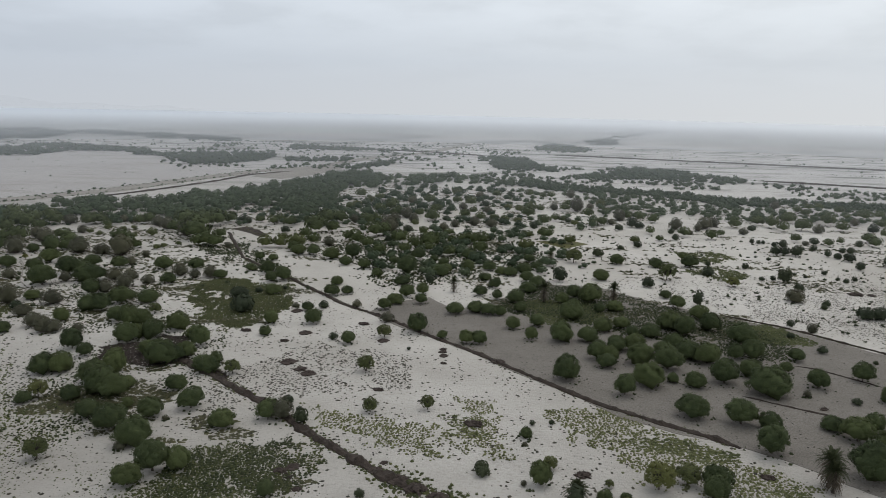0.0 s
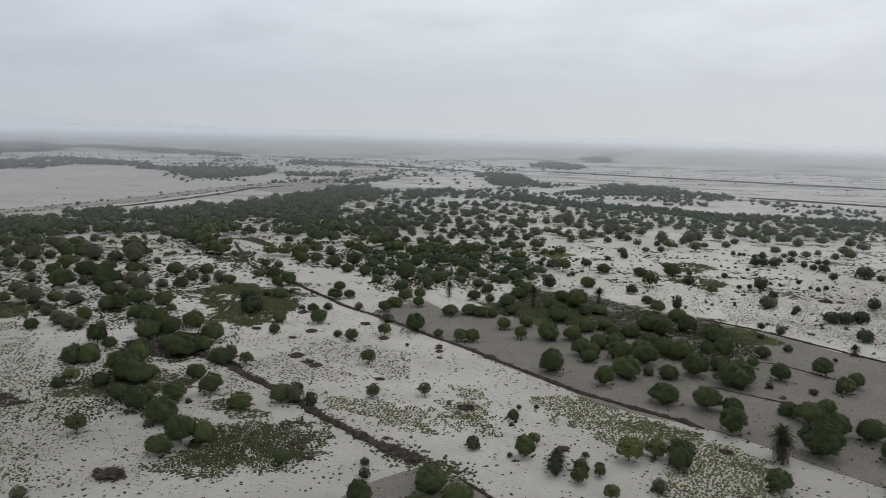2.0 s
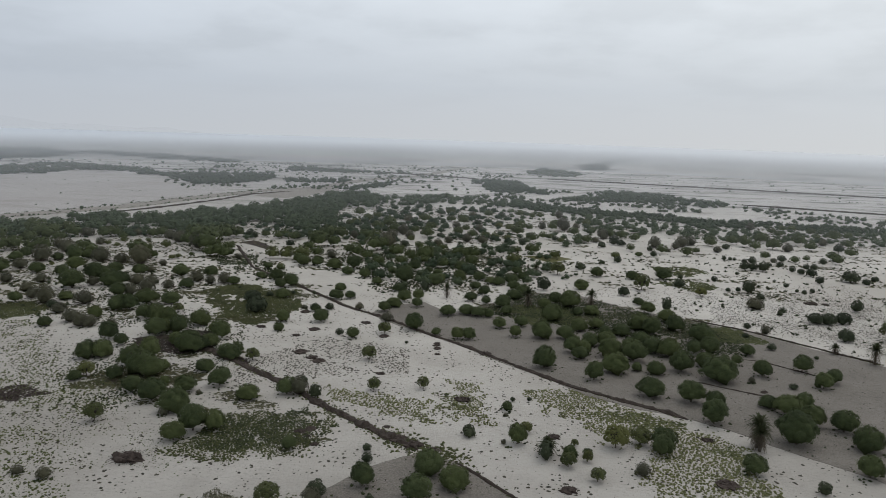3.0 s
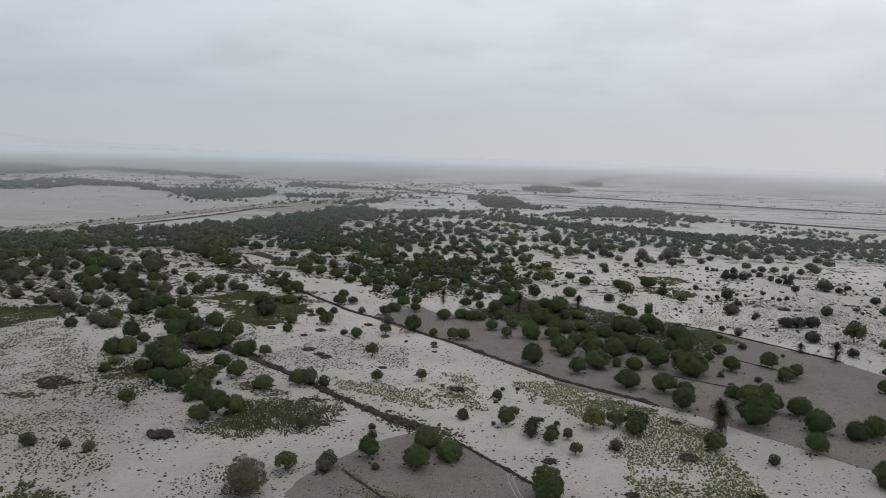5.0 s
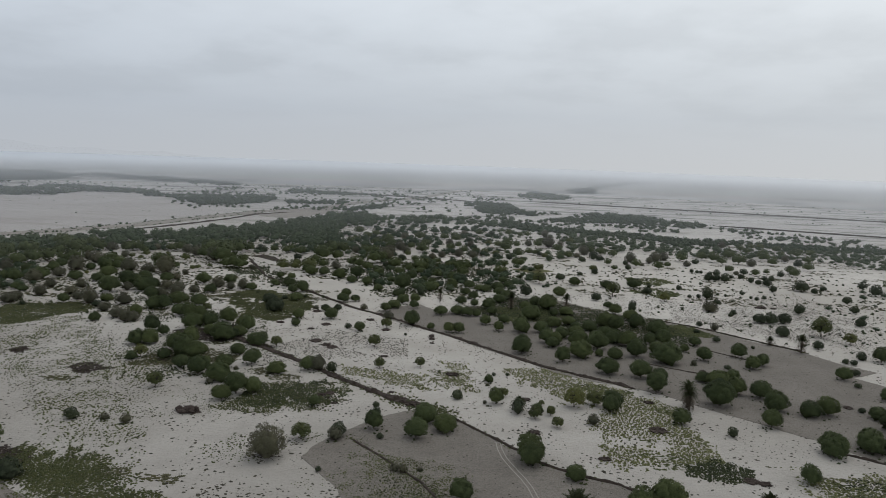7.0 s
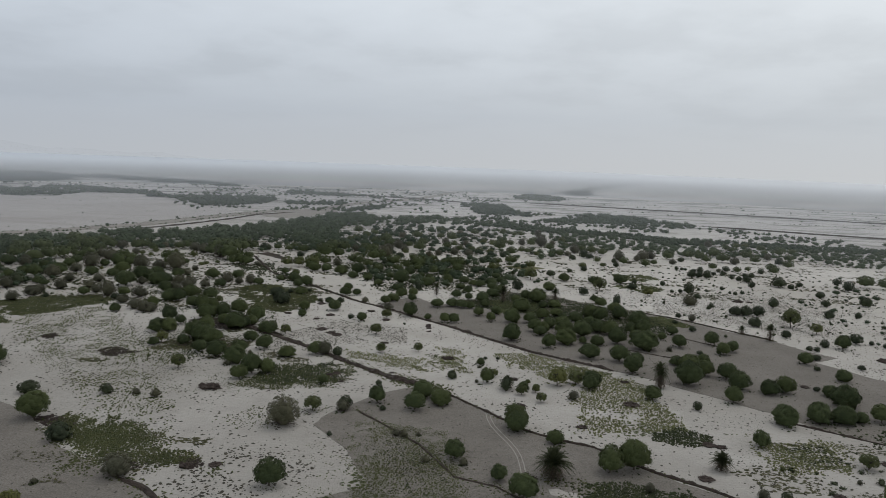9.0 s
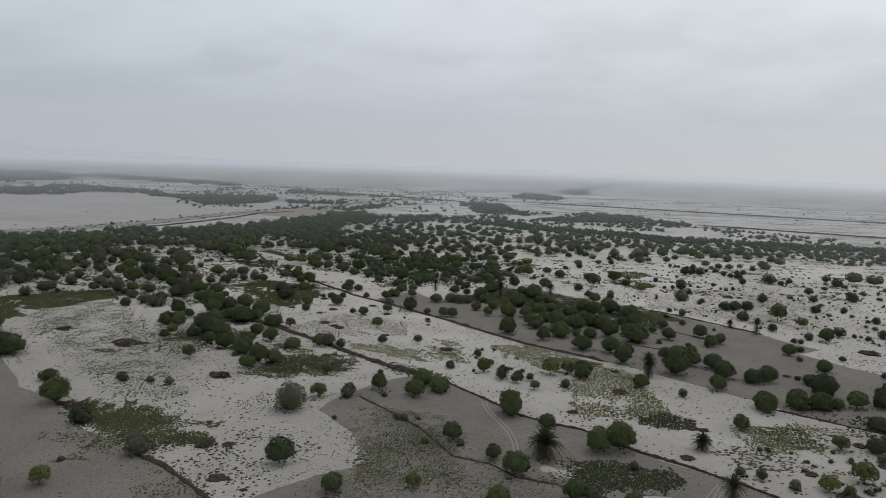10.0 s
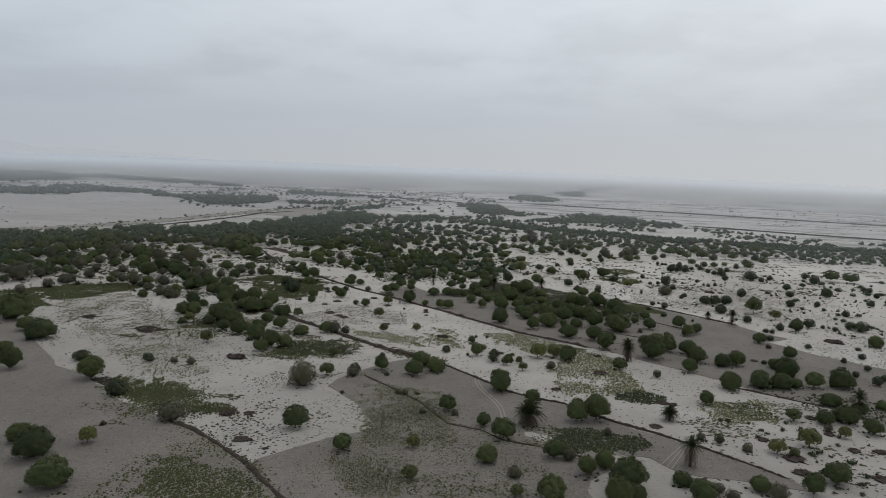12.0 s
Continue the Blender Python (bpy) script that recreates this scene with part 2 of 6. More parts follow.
def resampled(line, step, closed=False, wobble=0.0, seed=0):
    """A line cut into short steps, with a natural wobble."""
    pts = [Vector((x, y, 0)) for x, y in line]
    if closed:
        pts.append(pts[0])
    out = []
    for a, b in zip(pts, pts[1:]):
        n = max(1, int((b - a).length / step))
        side_way = Vector((-(b - a).y, (b - a).x, 0)).normalized()
        for i in range(n):
            p = a.lerp(b, i / n)
            k = noise.noise(p * 0.09 + Vector((seed, 0, 0))) * 1.6 + noise.noise(p * 0.5 + Vector((0, seed, 0))) * 0.6
            out.append(p + side_way * k * wobble)
    if not closed:
        out.append(pts[-1])
    return out


rng = np.random.default_rng(7)


def lumpy(radius, squash, seed, divisions=1):
    bm = bmesh.new()
    bmesh.ops.create_icosphere(bm, subdivisions=divisions, radius=1.0)
    verts = [Vector((v.co.x, v.co.y, v.co.z * squash)) * radius * (1 + 0.35 * noise.noise(v.co * 1.7 + Vector((seed, 0, 0)))) for v in bm.verts]
    faces = [tuple(v.index for v in f.verts) for f in bm.faces]
    bm.free()
    return verts, faces


def shade_round(me, normals):
    """Smooth shading that follows the rounded mass a leaf belongs to."""
    me.polygons.foreach_set("use_smooth", np.ones(len(me.polygons), bool))
    me.normals_split_custom_set_from_vertices(np.asarray(normals, np.float32).reshape(-1, 3))


def merged(name, templates, places, *mats):
    """One mesh of many scattered copies of small templates. places: rows of x, y, z, size, turn."""
    all_v, all_f, all_n, base = [], [], [], 0
    which = rng.integers(0, len(templates), len(places))
    for k, template in enumerate(templates):
        rows = places[which == k]
        if not len(rows):
            continue
        tv, tf = np.array([tuple(v) for v in template[0]], float), np.array(template[1])
        c, s = np.cos(rows[:, 4])[:, None], np.sin(rows[:, 4])[:, None]
        x = (tv[:, 0] * c - tv[:, 1] * s) * rows[:, 3:4] + rows[:, 0:1]
        y = (tv[:, 0] * s + tv[:, 1] * c) * rows[:, 3:4] + rows[:, 1:2]
        z = tv[:, 2] * rows[:, 3:4] + rows[:, 2:3]
        all_v.append(np.stack([x, y, z], -1).reshape(-1, 3))
        if len(template) > 2:
            tn = np.asarray(template[2], float)
            all_n.append(np.stack([tn[:, 0] * c - tn[:, 1] * s, tn[:, 0] * s + tn[:, 1] * c, tn[:, 2] + 0 * c], -1).reshape(-1, 3))
        f = (tf[None] + base + np.arange(len(rows))[:, None, None] * len(tv)).reshape(-1, 3)
        all_f.append(f)
        base += len(rows) * len(tv)
    v, f = np.concatenate(all_v).astype(np.float32), np.concatenate(all_f).astype(np.int32)
    me = bpy.data.meshes.new(name)
    me.vertices.add(len(v))
    me.vertices.foreach_set("co", v.ravel())
    me.loops.add(f.size)
    me.loops.foreach_set("vertex_index", f.ravel())
    me.polygons.add(len(f))
    me.polygons.foreach_set("loop_start", np.arange(0, f.size, 3, dtype=np.int32))
    for m in mats:
        me.materials.append(m)
    me.update(calc_edges=True)
    if all_n:
        shade_round(me, np.concatenate(all_n))
    return me


# ---- the plan: fields, banks and roads ----
FIELD_EAST = [(-29, 230), (-18, 216), (-6, 204), (6, 191), (16, 178), (29, 164), (40, 149), (51, 141), (61, 136), (70, 130), (76, 122), (83, 115), (98, 99), (103, 92), (111, 82), (120, 76), (127, 67), (127, 55), (180, 40), (180, 112), (168, 119), (152, 136), (141, 155), (153, 162), (146, 171), (140, 185), (131, 195), (118, 213), (110, 223), (95, 235), (79, 247), (59, 273), (35, 276), (10, 238), (0, 236), (-8, 251), (-20, 243)]
FIELD_MIDDLE = [(-39, 20), (-38, 23), (-31, 31), (-23, 38), (-12, 44), (-15, 52), (-19, 63), (-24, 69), (-30, 78), (-28, 84), (-22, 95), (-13, 106), (-4, 112), (3, 108), (8, 101), (17, 90), (25, 78), (33, 72), (41, 68), (51, 56), (60, 48), (71, 38), (79, 31), (85, 22), (87, 16), (76, 20), (65, 22), (59, 25), (55, 32), (50, 33), (46, 33), (44, 25), (38, 18), (36, 12), (38, -8), (31, -26), (12, -44), (-8, -38), (-27, -1)]
FIELD_WEST = [(-176, 155), (-159, 141), (-141, 118), (-118, 89), (-104, 79), (-97, 71), (-85, 59), (-77, 53), (-70, 48), (-64, 43), (-58, 39), (-46, 28), (-37, 18), (-28, 5), (-12, -36), (-58, -52), (-120, -34), (-190, 4), (-238, 62), (-215, 120)]
FIELDS = [FIELD_EAST, FIELD_MIDDLE, FIELD_WEST]


def on_mud(x, y):
    return bool(any(inside(f, x, y) for f in FIELDS))


# ground: one sheet to the horizon, fine under the flight, coarse far off
def spaced(reach_fine, step, reach):
    out, at, d = [], 0.0, step
    while at < reach:
        out.append(at)
        at += d
        if at > reach_fine:
            d *= 1.12
    return out + [reach]


xs = [-v for v in spaced(260, 4.0, 4900)[:0:-1]] + spaced(260, 4.0, 4900)
ys = [-v + 150 for v in spaced(260, 4.0, 4900)[:0:-1]] + [v + 150 for v in spaced(260, 4.0, 4650)]
verts, faces = [], []
for y in ys:
    for x in xs:
        far = math.hypot(x, y - 150)
        verts.append((x, y, 0.05 * noise.noise(Vector((x, y, 0)) * 0.05) - (0.02 if far < 600 else 0.0)))
w = len(xs)
for j in range(len(ys) - 1):
    for i in range(w - 1):
        faces.append((j * w + i, j * w + i + 1, (j + 1) * w + i + 1, (j + 1) * w + i))
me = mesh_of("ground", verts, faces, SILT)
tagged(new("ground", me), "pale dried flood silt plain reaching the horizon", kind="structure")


def field_sheet(name, outline, label, seed, mat=MUD, z=0.07):
    """A field with a worn edge that steps down to the silt."""
    edge = resampled(outline, 1.2, True, 0.55, seed)
    bm = bmesh.new()
    top = [bm.verts.new((p.x, p.y, z)) for p in edge]
    low = [bm.verts.new((p.x, p.y, -0.12)) for p in edge]
    cap = bm.faces.new(top)
    for i in range(len(top)):
        j = (i + 1) % len(top)
        bm.faces.new((top[j], top[i], low[i], low[j]))
    bmesh.ops.triangulate(bm, faces=[cap])
    bmesh.ops.recalc_face_normals(bm, faces=bm.faces)
    me = bpy.data.meshes.new(name)
    bm.to_mesh(me)
    bm.free()
    me.materials.append(mat)
    return tagged(new(name, me), label, kind="structure")


field_sheet("ground_field_1", FIELD_EAST, "bare grey-brown mud field with trees on it", 1, z=0.058)
field_sheet("ground_field_2", FIELD_MIDDLE, "bare grey-brown mud field with grass and wheel tracks", 2, z=0.07)
field_sheet("ground_field_3", FIELD_WEST, "bare grey mud field with faint plough lines", 3, z=0.082)
field_sheet("ground_field_5", [(-700, 830), (-555, 840), (-516, 895), (-514, 964), (-453, 955), (-352, 858), (-303, 780), (-258, 770), (-232, 715), (-265, 620), (-300, 520), (-335, 470), (-560, 420), (-760, 600)], "wide bare field of dull pinkish silt", 6, DULL)
field_sheet("ground_gravel_1", [(-195, 680), (-192, 743), (-154, 796), (-132, 818), (-123, 775), (-139, 717), (-162, 665)], "rough grey-brown gravelly ground beside the road", 7, ROAD, 0.06)
field_sheet("ground_field_4", [(45, 370), (62, 378), (72, 366), (58, 352)], "small yellow-green grassy plot", 4, YELLOWED)
field_sheet("ground_silt_1", [(26, 45.5), (28, 46), (29.5, 44.5), (32, 44), (33.5, 42), (33, 39.5), (31, 40.5), (29, 40), (28.5, 42), (26.2, 43)], "small patch of pale silt on the mud", 5, SILT, 0.1)

field_sheet("ground_earth_1", [(-125, 388), (-121, 393), (-118, 397), (-108, 385), (-97, 365), (-102, 366), (-109, 374), (-118, 382)], "bare dark-brown earth between the trees", 50, EARTH, 0.05)


def bank(line, width, height, label, seed, mat=EARTH, name="earth_bank", category="earth bank", step=1.0, uneven=0.6):
    """A raised bank along a line, with crumbled sides and an uneven crown."""
    pts = resampled(line, step, False, 0.4 * min(1.0, width / 2), seed)
    verts, faces = [], []
    profile = [(-0.5, -0.15), (-0.38, 0.45), (-0.16, 0.95), (0.12, 1.0), (0.36, 0.5), (0.5, -0.15)]
    n = len(profile)
    for i, p in enumerate(pts):
        a = pts[min(i + 1, len(pts) - 1)] - pts[max(i - 1, 0)]
        out = Vector((a.y, -a.x, 0)).normalized()
        k = 1 + uneven * 0.9 * noise.noise(p * 0.3 + Vector((seed, 3, 0)))
        taper = min(1.0, (i + 0.3) / 4, (len(pts) - 1 - i + 0.3) / 4)
        for u, h in profile:
            q = p + out * u * width * k * (0.5 + 0.5 * taper)
            lump = 1 + uneven * 1.6 * noise.noise(q * 0.9)
            verts.append((q.x, q.y, h * height * lump * k * taper if h > 0 else h))
    for i in range(len(pts) - 1):
        for j in range(n - 1):
            faces.append((i * n + j, (i + 1) * n + j, (i + 1) * n + j + 1, i * n + j + 1))
    me = mesh_of(name, verts, faces, mat)
    ob = new(name, me)
    return tagged(ob, label, category, kind="structure" if name == "road" else "")


BANK_WEST = [(-92, 192), (-72, 178), (-62, 169), (-51, 159), (-42, 150), (-30, 137), (-23, 130), (-15, 122), (-5, 114)]
BANK_LONG = [(-123, 378), (-96, 313), (-80, 292), (-64, 273), (-51, 256), (-40, 241), (-18, 219), (-6, 205), (6, 193), (16, 180), (26, 168), (35, 158), (46, 148), (58, 139), (62, 135)]
BANK_MIDDLE = [(3, 108), (8, 102), (17, 90), (25, 79), (33, 73), (41, 69), (51, 57), (60, 49), (71, 39), (85, 22)]
BANK_NEAR = [(-66, 45), (-58, 40), (-46, 28), (-37, 18), (-28, 4), (-12, -40)]
BANK_BRUSH = [(-21, 91), (-9, 76), (-2, 67), (6, 50), (15, 46), (20, 40), (35, 34), (44, 25)]
BANK_EAST = [(95, 236), (110, 224), (119, 213), (132, 196), (141, 185)]
bank(BANK_WEST, 2.7, 0.55, "dark brown crumbling earth bank across pale silt", 11, uneven=0.95)
bank(BANK_LONG, 2.0, 0.5, "long dark earth bank edging the mud field", 12)
bank(BANK_MIDDLE, 1.2, 0.4, "low dark earth bank between silt and mud", 13)
bank(BANK_NEAR, 1.7, 0.4, "weedy earth bank between two mud fields", 14)
bank(BANK_BRUSH, 1.0, 0.22, "broken low earth bank with dry brush", 15)
bank(BANK_EAST, 1.2, 0.4, "thin dark earth bank edging the silt", 16)
bank([(73, 164), (83, 157), (93, 151)], 0.9, 0.25, "short low ridge of dark earth", 17)
bank([(96, 187), (103, 184), (114, 171)], 0.9, 0.25, "short low ridge of dark earth", 18)
bank([(100, 91), (111, 82), (122, 74), (130, 62)], 1.0, 0.3, "low dark ridge beside the trees", 19)
bank([(-420, 330), (-314, 480), (-269, 551), (-243, 638), (-204, 743), (-155, 800), (-117, 958), (-38, 1109), (30, 1400)], 24, 0.8, "grey-brown dirt road on a low embankment", 20, ROAD, "road", "road", 8.0, 0.1)
bank([(-267, 504), (-251, 531), (-233, 574), (-215, 632), (-203, 696), (-170, 749)], 5, 0.8, "low scrubby bank beside the road", 24, EARTH, step=6.0)
bank([(156, 1108), (397, 1009), (565, 934), (900, 790)], 9, 1.6, "long dark canal bank on the far plain", 21, EARTH, "canal_bank", "canal bank", 8.0, 0.2)
bank([(317, 754), (425, 696), (640, 600)], 7, 1.4, "dark canal bank on the far plain", 22, EARTH, "canal_bank", "canal bank", 8.0, 0.2)
bank([(-290, 1203), (-172, 1182), (-3, 1094), (60, 1050)], 8, 1.4, "far dark canal bank", 23, EARTH, "canal_bank", "canal bank", 8.0, 0.2)


def ribbon(name, line, width, z, mat, label, category, seed):
    pts = resampled(line, 0.6, False, 0.02, seed)
    verts, faces = [], []
    for i, p in enumerate(pts):
        a = pts[min(i + 1, len(pts) - 1)] - pts[max(i - 1, 0)]
        out = Vector((a.y, -a.x, 0)).normalized()
        k = width * (0.8 + 0.35 * noise.noise(p * 1.3 + Vector((seed, 0, 0))))
        for u, h in ((-0.5, 0.0), (-0.3, 1.0), (0.3, 1.0), (0.5, 0.0)):
            q = p + out * u * k
            verts.append((q.x, q.y, z + h * 0.012))
    for i in range(len(pts) - 1):
        for j in range(3):
            faces.append((i * 4 + j, (i + 1) * 4 + j, (i + 1) * 4 + j + 1, i * 4 + j + 1))
    return tagged(new(name, mesh_of(name, verts, faces, mat)), label, category, "wheel tracks" if name == "wheel_track" else "")


curve = [(16.0, 90.5), (16.1, 86.0), (16.8, 81.0), (18.2, 76.0), (20.0, 70.5), (21.1, 66.0), (21.6, 62.0), (21.7, 57.0), (21.5, 51.0)]
for side_step in (-0.52, 0.52):
    ribbon("wheel_track", [(x + side_step, y + side_step * 0.35) for x, y in curve], 0.3, 0.075, TRACK, "pale wheel rut pressed into grey mud", "wheel track", 31 + side_step)
for n, line in enumerate(([(56.5, 28.3), (60.2, 33.4), (64.8, 39.3)], [(57.5, 27.1), (61.1, 32.5), (64.9, 38.3)], [(58.6, 26.6), (61.5, 31.2), (65.0, 36.9)])):
    ribbon("wheel_track", line, 0.22, 0.075, TRACK, "pale wheel rut fanning over grey mud", "wheel track", 40 + n)
ribbon("footpath", [(-191, 299), (-184, 290), (-179, 281), (-173, 271), (-169, 262), (-160, 252), (-157, 246), (-158, 236)], 0.7, 0.06, ROAD, "narrow trodden footpath over pale silt", "footpath", 45)


# ---- plants: the shapes ----
def placed(at, turn, k):
    return Matrix.LocRotScale(Vector(at), turn, Vector(k if isinstance(k, tuple) else (k, k, k)))


def unit(a):
    return a / np.maximum(np.linalg.norm(a, axis=-1, keepdims=True), 1e-9)


def crown_shape(width, height, base, lobes, count, leaf, seed, core=0.8, ragged=0.12, small=1.0):
    """A domed crown: many leafy clumps over a dark inside, each clump covered with separate pointed sprays.
    Gives vertices, triangles, rounded normals and which triangles belong to the inside."""
    g = np.random.default_rng(seed)
    R, H = 0.44 * width, height - base
    middle = np.array([0.0, 0.0, base + 0.42 * H])
    n = max(4, int(lobes * 3.6))
    u = 1 - 1.5 * (np.arange(n) + 0.5) / n
    turn = np.arange(n) * 2.39996 + g.uniform(-0.35, 0.35, n)
    drawn_in = 1.05 if base > 0.055 * width else 0.4
    flat = np.sqrt(np.maximum(0, 1 - np.where(u < 0, drawn_in * u, u) ** 2))
    way = np.stack([flat * np.cos(turn), flat * np.sin(turn), u], -1)
    bulge = np.array([1 + 0.26 * noise.noise(Vector(w) * 1.25 + Vector((seed * 0.37, 0, 0))) for w in way])
    reach = g.uniform(0.74, 0.85, n) * bulge
    half = np.where(way[:, 2] > 0, 0.58 * H, 0.42 * H)
    at = middle + np.stack([way[:, 0] * R, way[:, 1] * R, way[:, 2] * half], -1) * reach[:, None]
    size = g.uniform(0.18, 0.28, n) * small * (1 if n > 8 else 1.7)
    radii = np.stack([R * size, R * size, np.minimum(R * size * 0.85, 0.4 * H)], -1)
    many = count * 4
    pick = g.choice(n, many, p=size ** 2 / np.sum(size ** 2))
    d = unit(g.normal(0, 1, (many, 3)) + 0.75 * way[pick] + np.array([0, 0, 0.2]))
    k = np.where(g.random(many) > 0.1, g.uniform(0.78, 1.0 + 0.7 * ragged, many), g.uniform(1.0, 1.0 + 2.6 * ragged, many))
    p = at[pick] + d * radii[pick] * k[:, None]
    keep = p[:, 2] > base * 0.8 + 0.015 * H
    for c, r in zip(at, radii):
        keep &= (((p - c) / r) ** 2).sum(-1) > 0.42
    rows = np.flatnonzero(keep)[:count]
    p, d, pick = p[rows], d[rows], pick[rows]
    m = len(rows)
    whole = unit((p - middle) / np.array([R, R, 0.55 * H]))
    soft = unit(0.5 * d + 0.75 * whole + np.array([0, 0, 0.36]))
    facing = unit(soft + g.normal(0, 0.3, (m, 3)))
    along_leaf = unit(np.cross(facing, g.normal(0, 1, (m, 3))) + np.array([0, 0, 0.25]) + 0.3 * d)
    side_leaf = unit(np.cross(facing, along_leaf))
    long = (leaf * g.uniform(0.6, 1.45, m))[:, None]
    a, b = along_leaf * long * 0.92, side_leaf * long * 0.47
    soft = unit(soft + 0.35 * facing)
    b = np.where((np.cross(b, a) * soft).sum(-1, keepdims=True) < 0, -b, b)
    verts = np.stack([p - a * 0.45 - b, p - a * 0.4 + b, p + a * 0.95], 1).reshape(-1, 3)
    verts[:, 2] = np.maximum(verts[:, 2], 0.02)
    soft = np.repeat(soft, 3, axis=0)
    faces = np.arange(3 * m).reshape(-1, 3)
    v, f = lumpy(1.0, 1.0, seed * 0.7, 2 if count > 1500 else 1)
    v = np.array([tuple(q) for q in v])
    skin = np.array([1 + 0.24 * noise.noise(Vector(q) * 1.25 + Vector((seed * 0.37, 0, 0))) for q in v])[:, None]
    foot = np.where((v[:, 2] < 0) & (drawn_in < 1), np.minimum(1 / np.sqrt(np.maximum(0.2, 1 - v[:, 2] ** 2)), 1.7), 1.0)[:, None]
    inner = middle + v * np.concatenate([foot, foot, np.ones_like(foot)], -1) * skin * np.array([R, R, 0.5 * H]) * 0.9 * core
    inner[:, 2] = np.maximum(inner[:, 2], 0.02 + 0.6 * base)
    return np.concatenate([verts, inner]), np.concatenate([faces, np.array(f) + len(verts)]), np.concatenate([soft, unit(v)]), m


def crown_mesh(name, width, height, base, lobes, count, leaf, mat, seed, core=0.84, ragged=0.12, small=1.0):
    v, f, normals, m = crown_shape(width, height, base, lobes, count, leaf, seed, core, ragged, small)
    me = mesh_of(name, v, f, mat, TWIG)
    me.polygons.foreach_set("material_index", np.where(np.arange(len(f)) < m, 0, 0 if core > 0.7 else 1).astype(np.int32))
    shade_round(me, normals)
    return me


def trunk_mesh(name, height, radius, reach, limbs, seed, stems=1):
    """A tapered, leaning trunk that forks into limbs."""
    random.seed(seed)
    pieces = []
    for s in range(stems):
        lean = Vector((random.uniform(-0.18, 0.18), random.uniform(-0.18, 0.18), 1)) if stems == 1 else Vector((math.cos(s * 2.3) * 0.5, math.sin(s * 2.3) * 0.5, 1))
        fork = lean * height * 0.45
        pieces.append(tube([Vector((0, 0, -0.15)), lean * height * 0.08, lean * height * 0.25 + Vector((0.03, -0.02, 0)), fork], [radius * 1.5, radius * 1.05, radius * 0.9, radius * 0.75], 7))
        for i in range(limbs):
            w = 6.28 * i / limbs + random.uniform(-0.4, 0.4)
            tip = fork + Vector((math.cos(w) * reach * random.uniform(0.5, 0.8), math.sin(w) * reach * random.uniform(0.5, 0.8), height * random.uniform(0.28, 0.5)))
            mid = fork.lerp(tip, 0.5) + Vector((0, 0, height * 0.05))
            pieces.append(tube([fork - lean * 0.05 * height, mid, tip], [radius * 0.6, radius * 0.36, radius * 0.1], 5))
    v, f = joined(pieces)
    return mesh_of(name, v, f, BARK)


def limb_mesh(length, rise, radius, seed):
    """One crooked limb, from its fork outward along x."""
    random.seed(seed)
    a, b = Vector((length * 0.5, random.uniform(-0.15, 0.15), rise * 0.62)), Vector((length, random.uniform(-0.2, 0.2), rise))
    twigs = [tube([a, a + Vector((length * 0.25, s * length * 0.3, rise * 0.3))], [radius * 0.4, radius * 0.1], 4) for s in (-1, 1)]
    return mesh_of("limb", *joined([tube([Vector((-0.05, 0, -0.08)), a, b], [radius, radius * 0.6, radius * 0.15], 5)] + twigs), BARK)


def twig_dome(width, height, count, seed):
    """Many thin stems that fan out from one foot to a rounded outline."""
    random.seed(seed)
    pieces = []
    for i in range(count):
        w, e = random.uniform(0, 6.28), math.asin(random.uniform(0.05, 1.0))
        tip = Vector((math.cos(w) * math.cos(e) * width / 2, math.sin(w) * math.cos(e) * width / 2, math.sin(e) * height)) * random.uniform(0.85, 1.12)
        mid = tip * 0.5 + Vector((random.gauss(0, 0.06), random.gauss(0, 0.06), 0.12))
        pieces.append(tube([Vector((0.1 * math.cos(w), 0.1 * math.sin(w), -0.05)), mid, tip], [0.03, 0.02, 0.008], 3))
    return mesh_of("stem", *joined(pieces), BARK)


TREE_SIZES = [4.0, 6.0, 9.0]
ROUND, OPEN, GREY, DARK = {}, {}, {}, {}
for i, (wide, count, leaf) in enumerate(((4.0, 3800, 0.17), (6.0, 6400, 0.19), (9.0, 10500, 0.215))):
    ROUND[i] = [(trunk_mesh("trunk", wide * 0.8, 0.05 * wide * 0.5, wide * 0.4, 4, 100 + i * 10 + k),
                 crown_mesh("crown", wide, wide * (0.78, 0.70, 0.84, 0.74)[k], wide * (0.06, 0.03, 0.1, 0.05)[k], (9, 12, 10, 14)[k] + 3 * i, count, leaf, LEAF, 200 + i * 10 + k, 0.9, 0.45, 1.0 - 0.1 * i)) for k in range(4)]
BOUGHS = [limb_mesh(random.uniform(1.1, 1.6), random.uniform(1.2, 2.0), 0.08, 330 + k) for k in range(4)]
for k in range(3):
    OPEN[k] = (trunk_mesh("trunk", 4.2, 0.13, 1.9, 0, 300 + k), crown_mesh("crown", 5.0, (4.0, 4.4, 3.7)[k], 0.7, 10, 3400, 0.19, LEAF_LIGHT, 310 + k, 0.62, 0.3))
    GREY[k] = (twig_dome(4.0, (3.0, 2.6, 3.3)[k], 150, 400 + k), crown_mesh("crown", 4.0, (3.0, 2.6, 3.3)[k], 0.05, 12, 5200, 0.085, LEAF_GREY, 410 + k, 0.72, 0.2, 0.85))
    DARK[k] = (trunk_mesh("stem", 1.6, 0.05, 0.8, 4, 500 + k, 3), crown_mesh("crown", 3.0, (2.1, 1.8, 2.5)[k], 0.02, 9, 1800, 0.14, LEAF_DARK, 510 + k, 0.74, 0.2))


def ground_word(x, y):
    return "grey mud" if on_mud(x, y) else "pale silt"


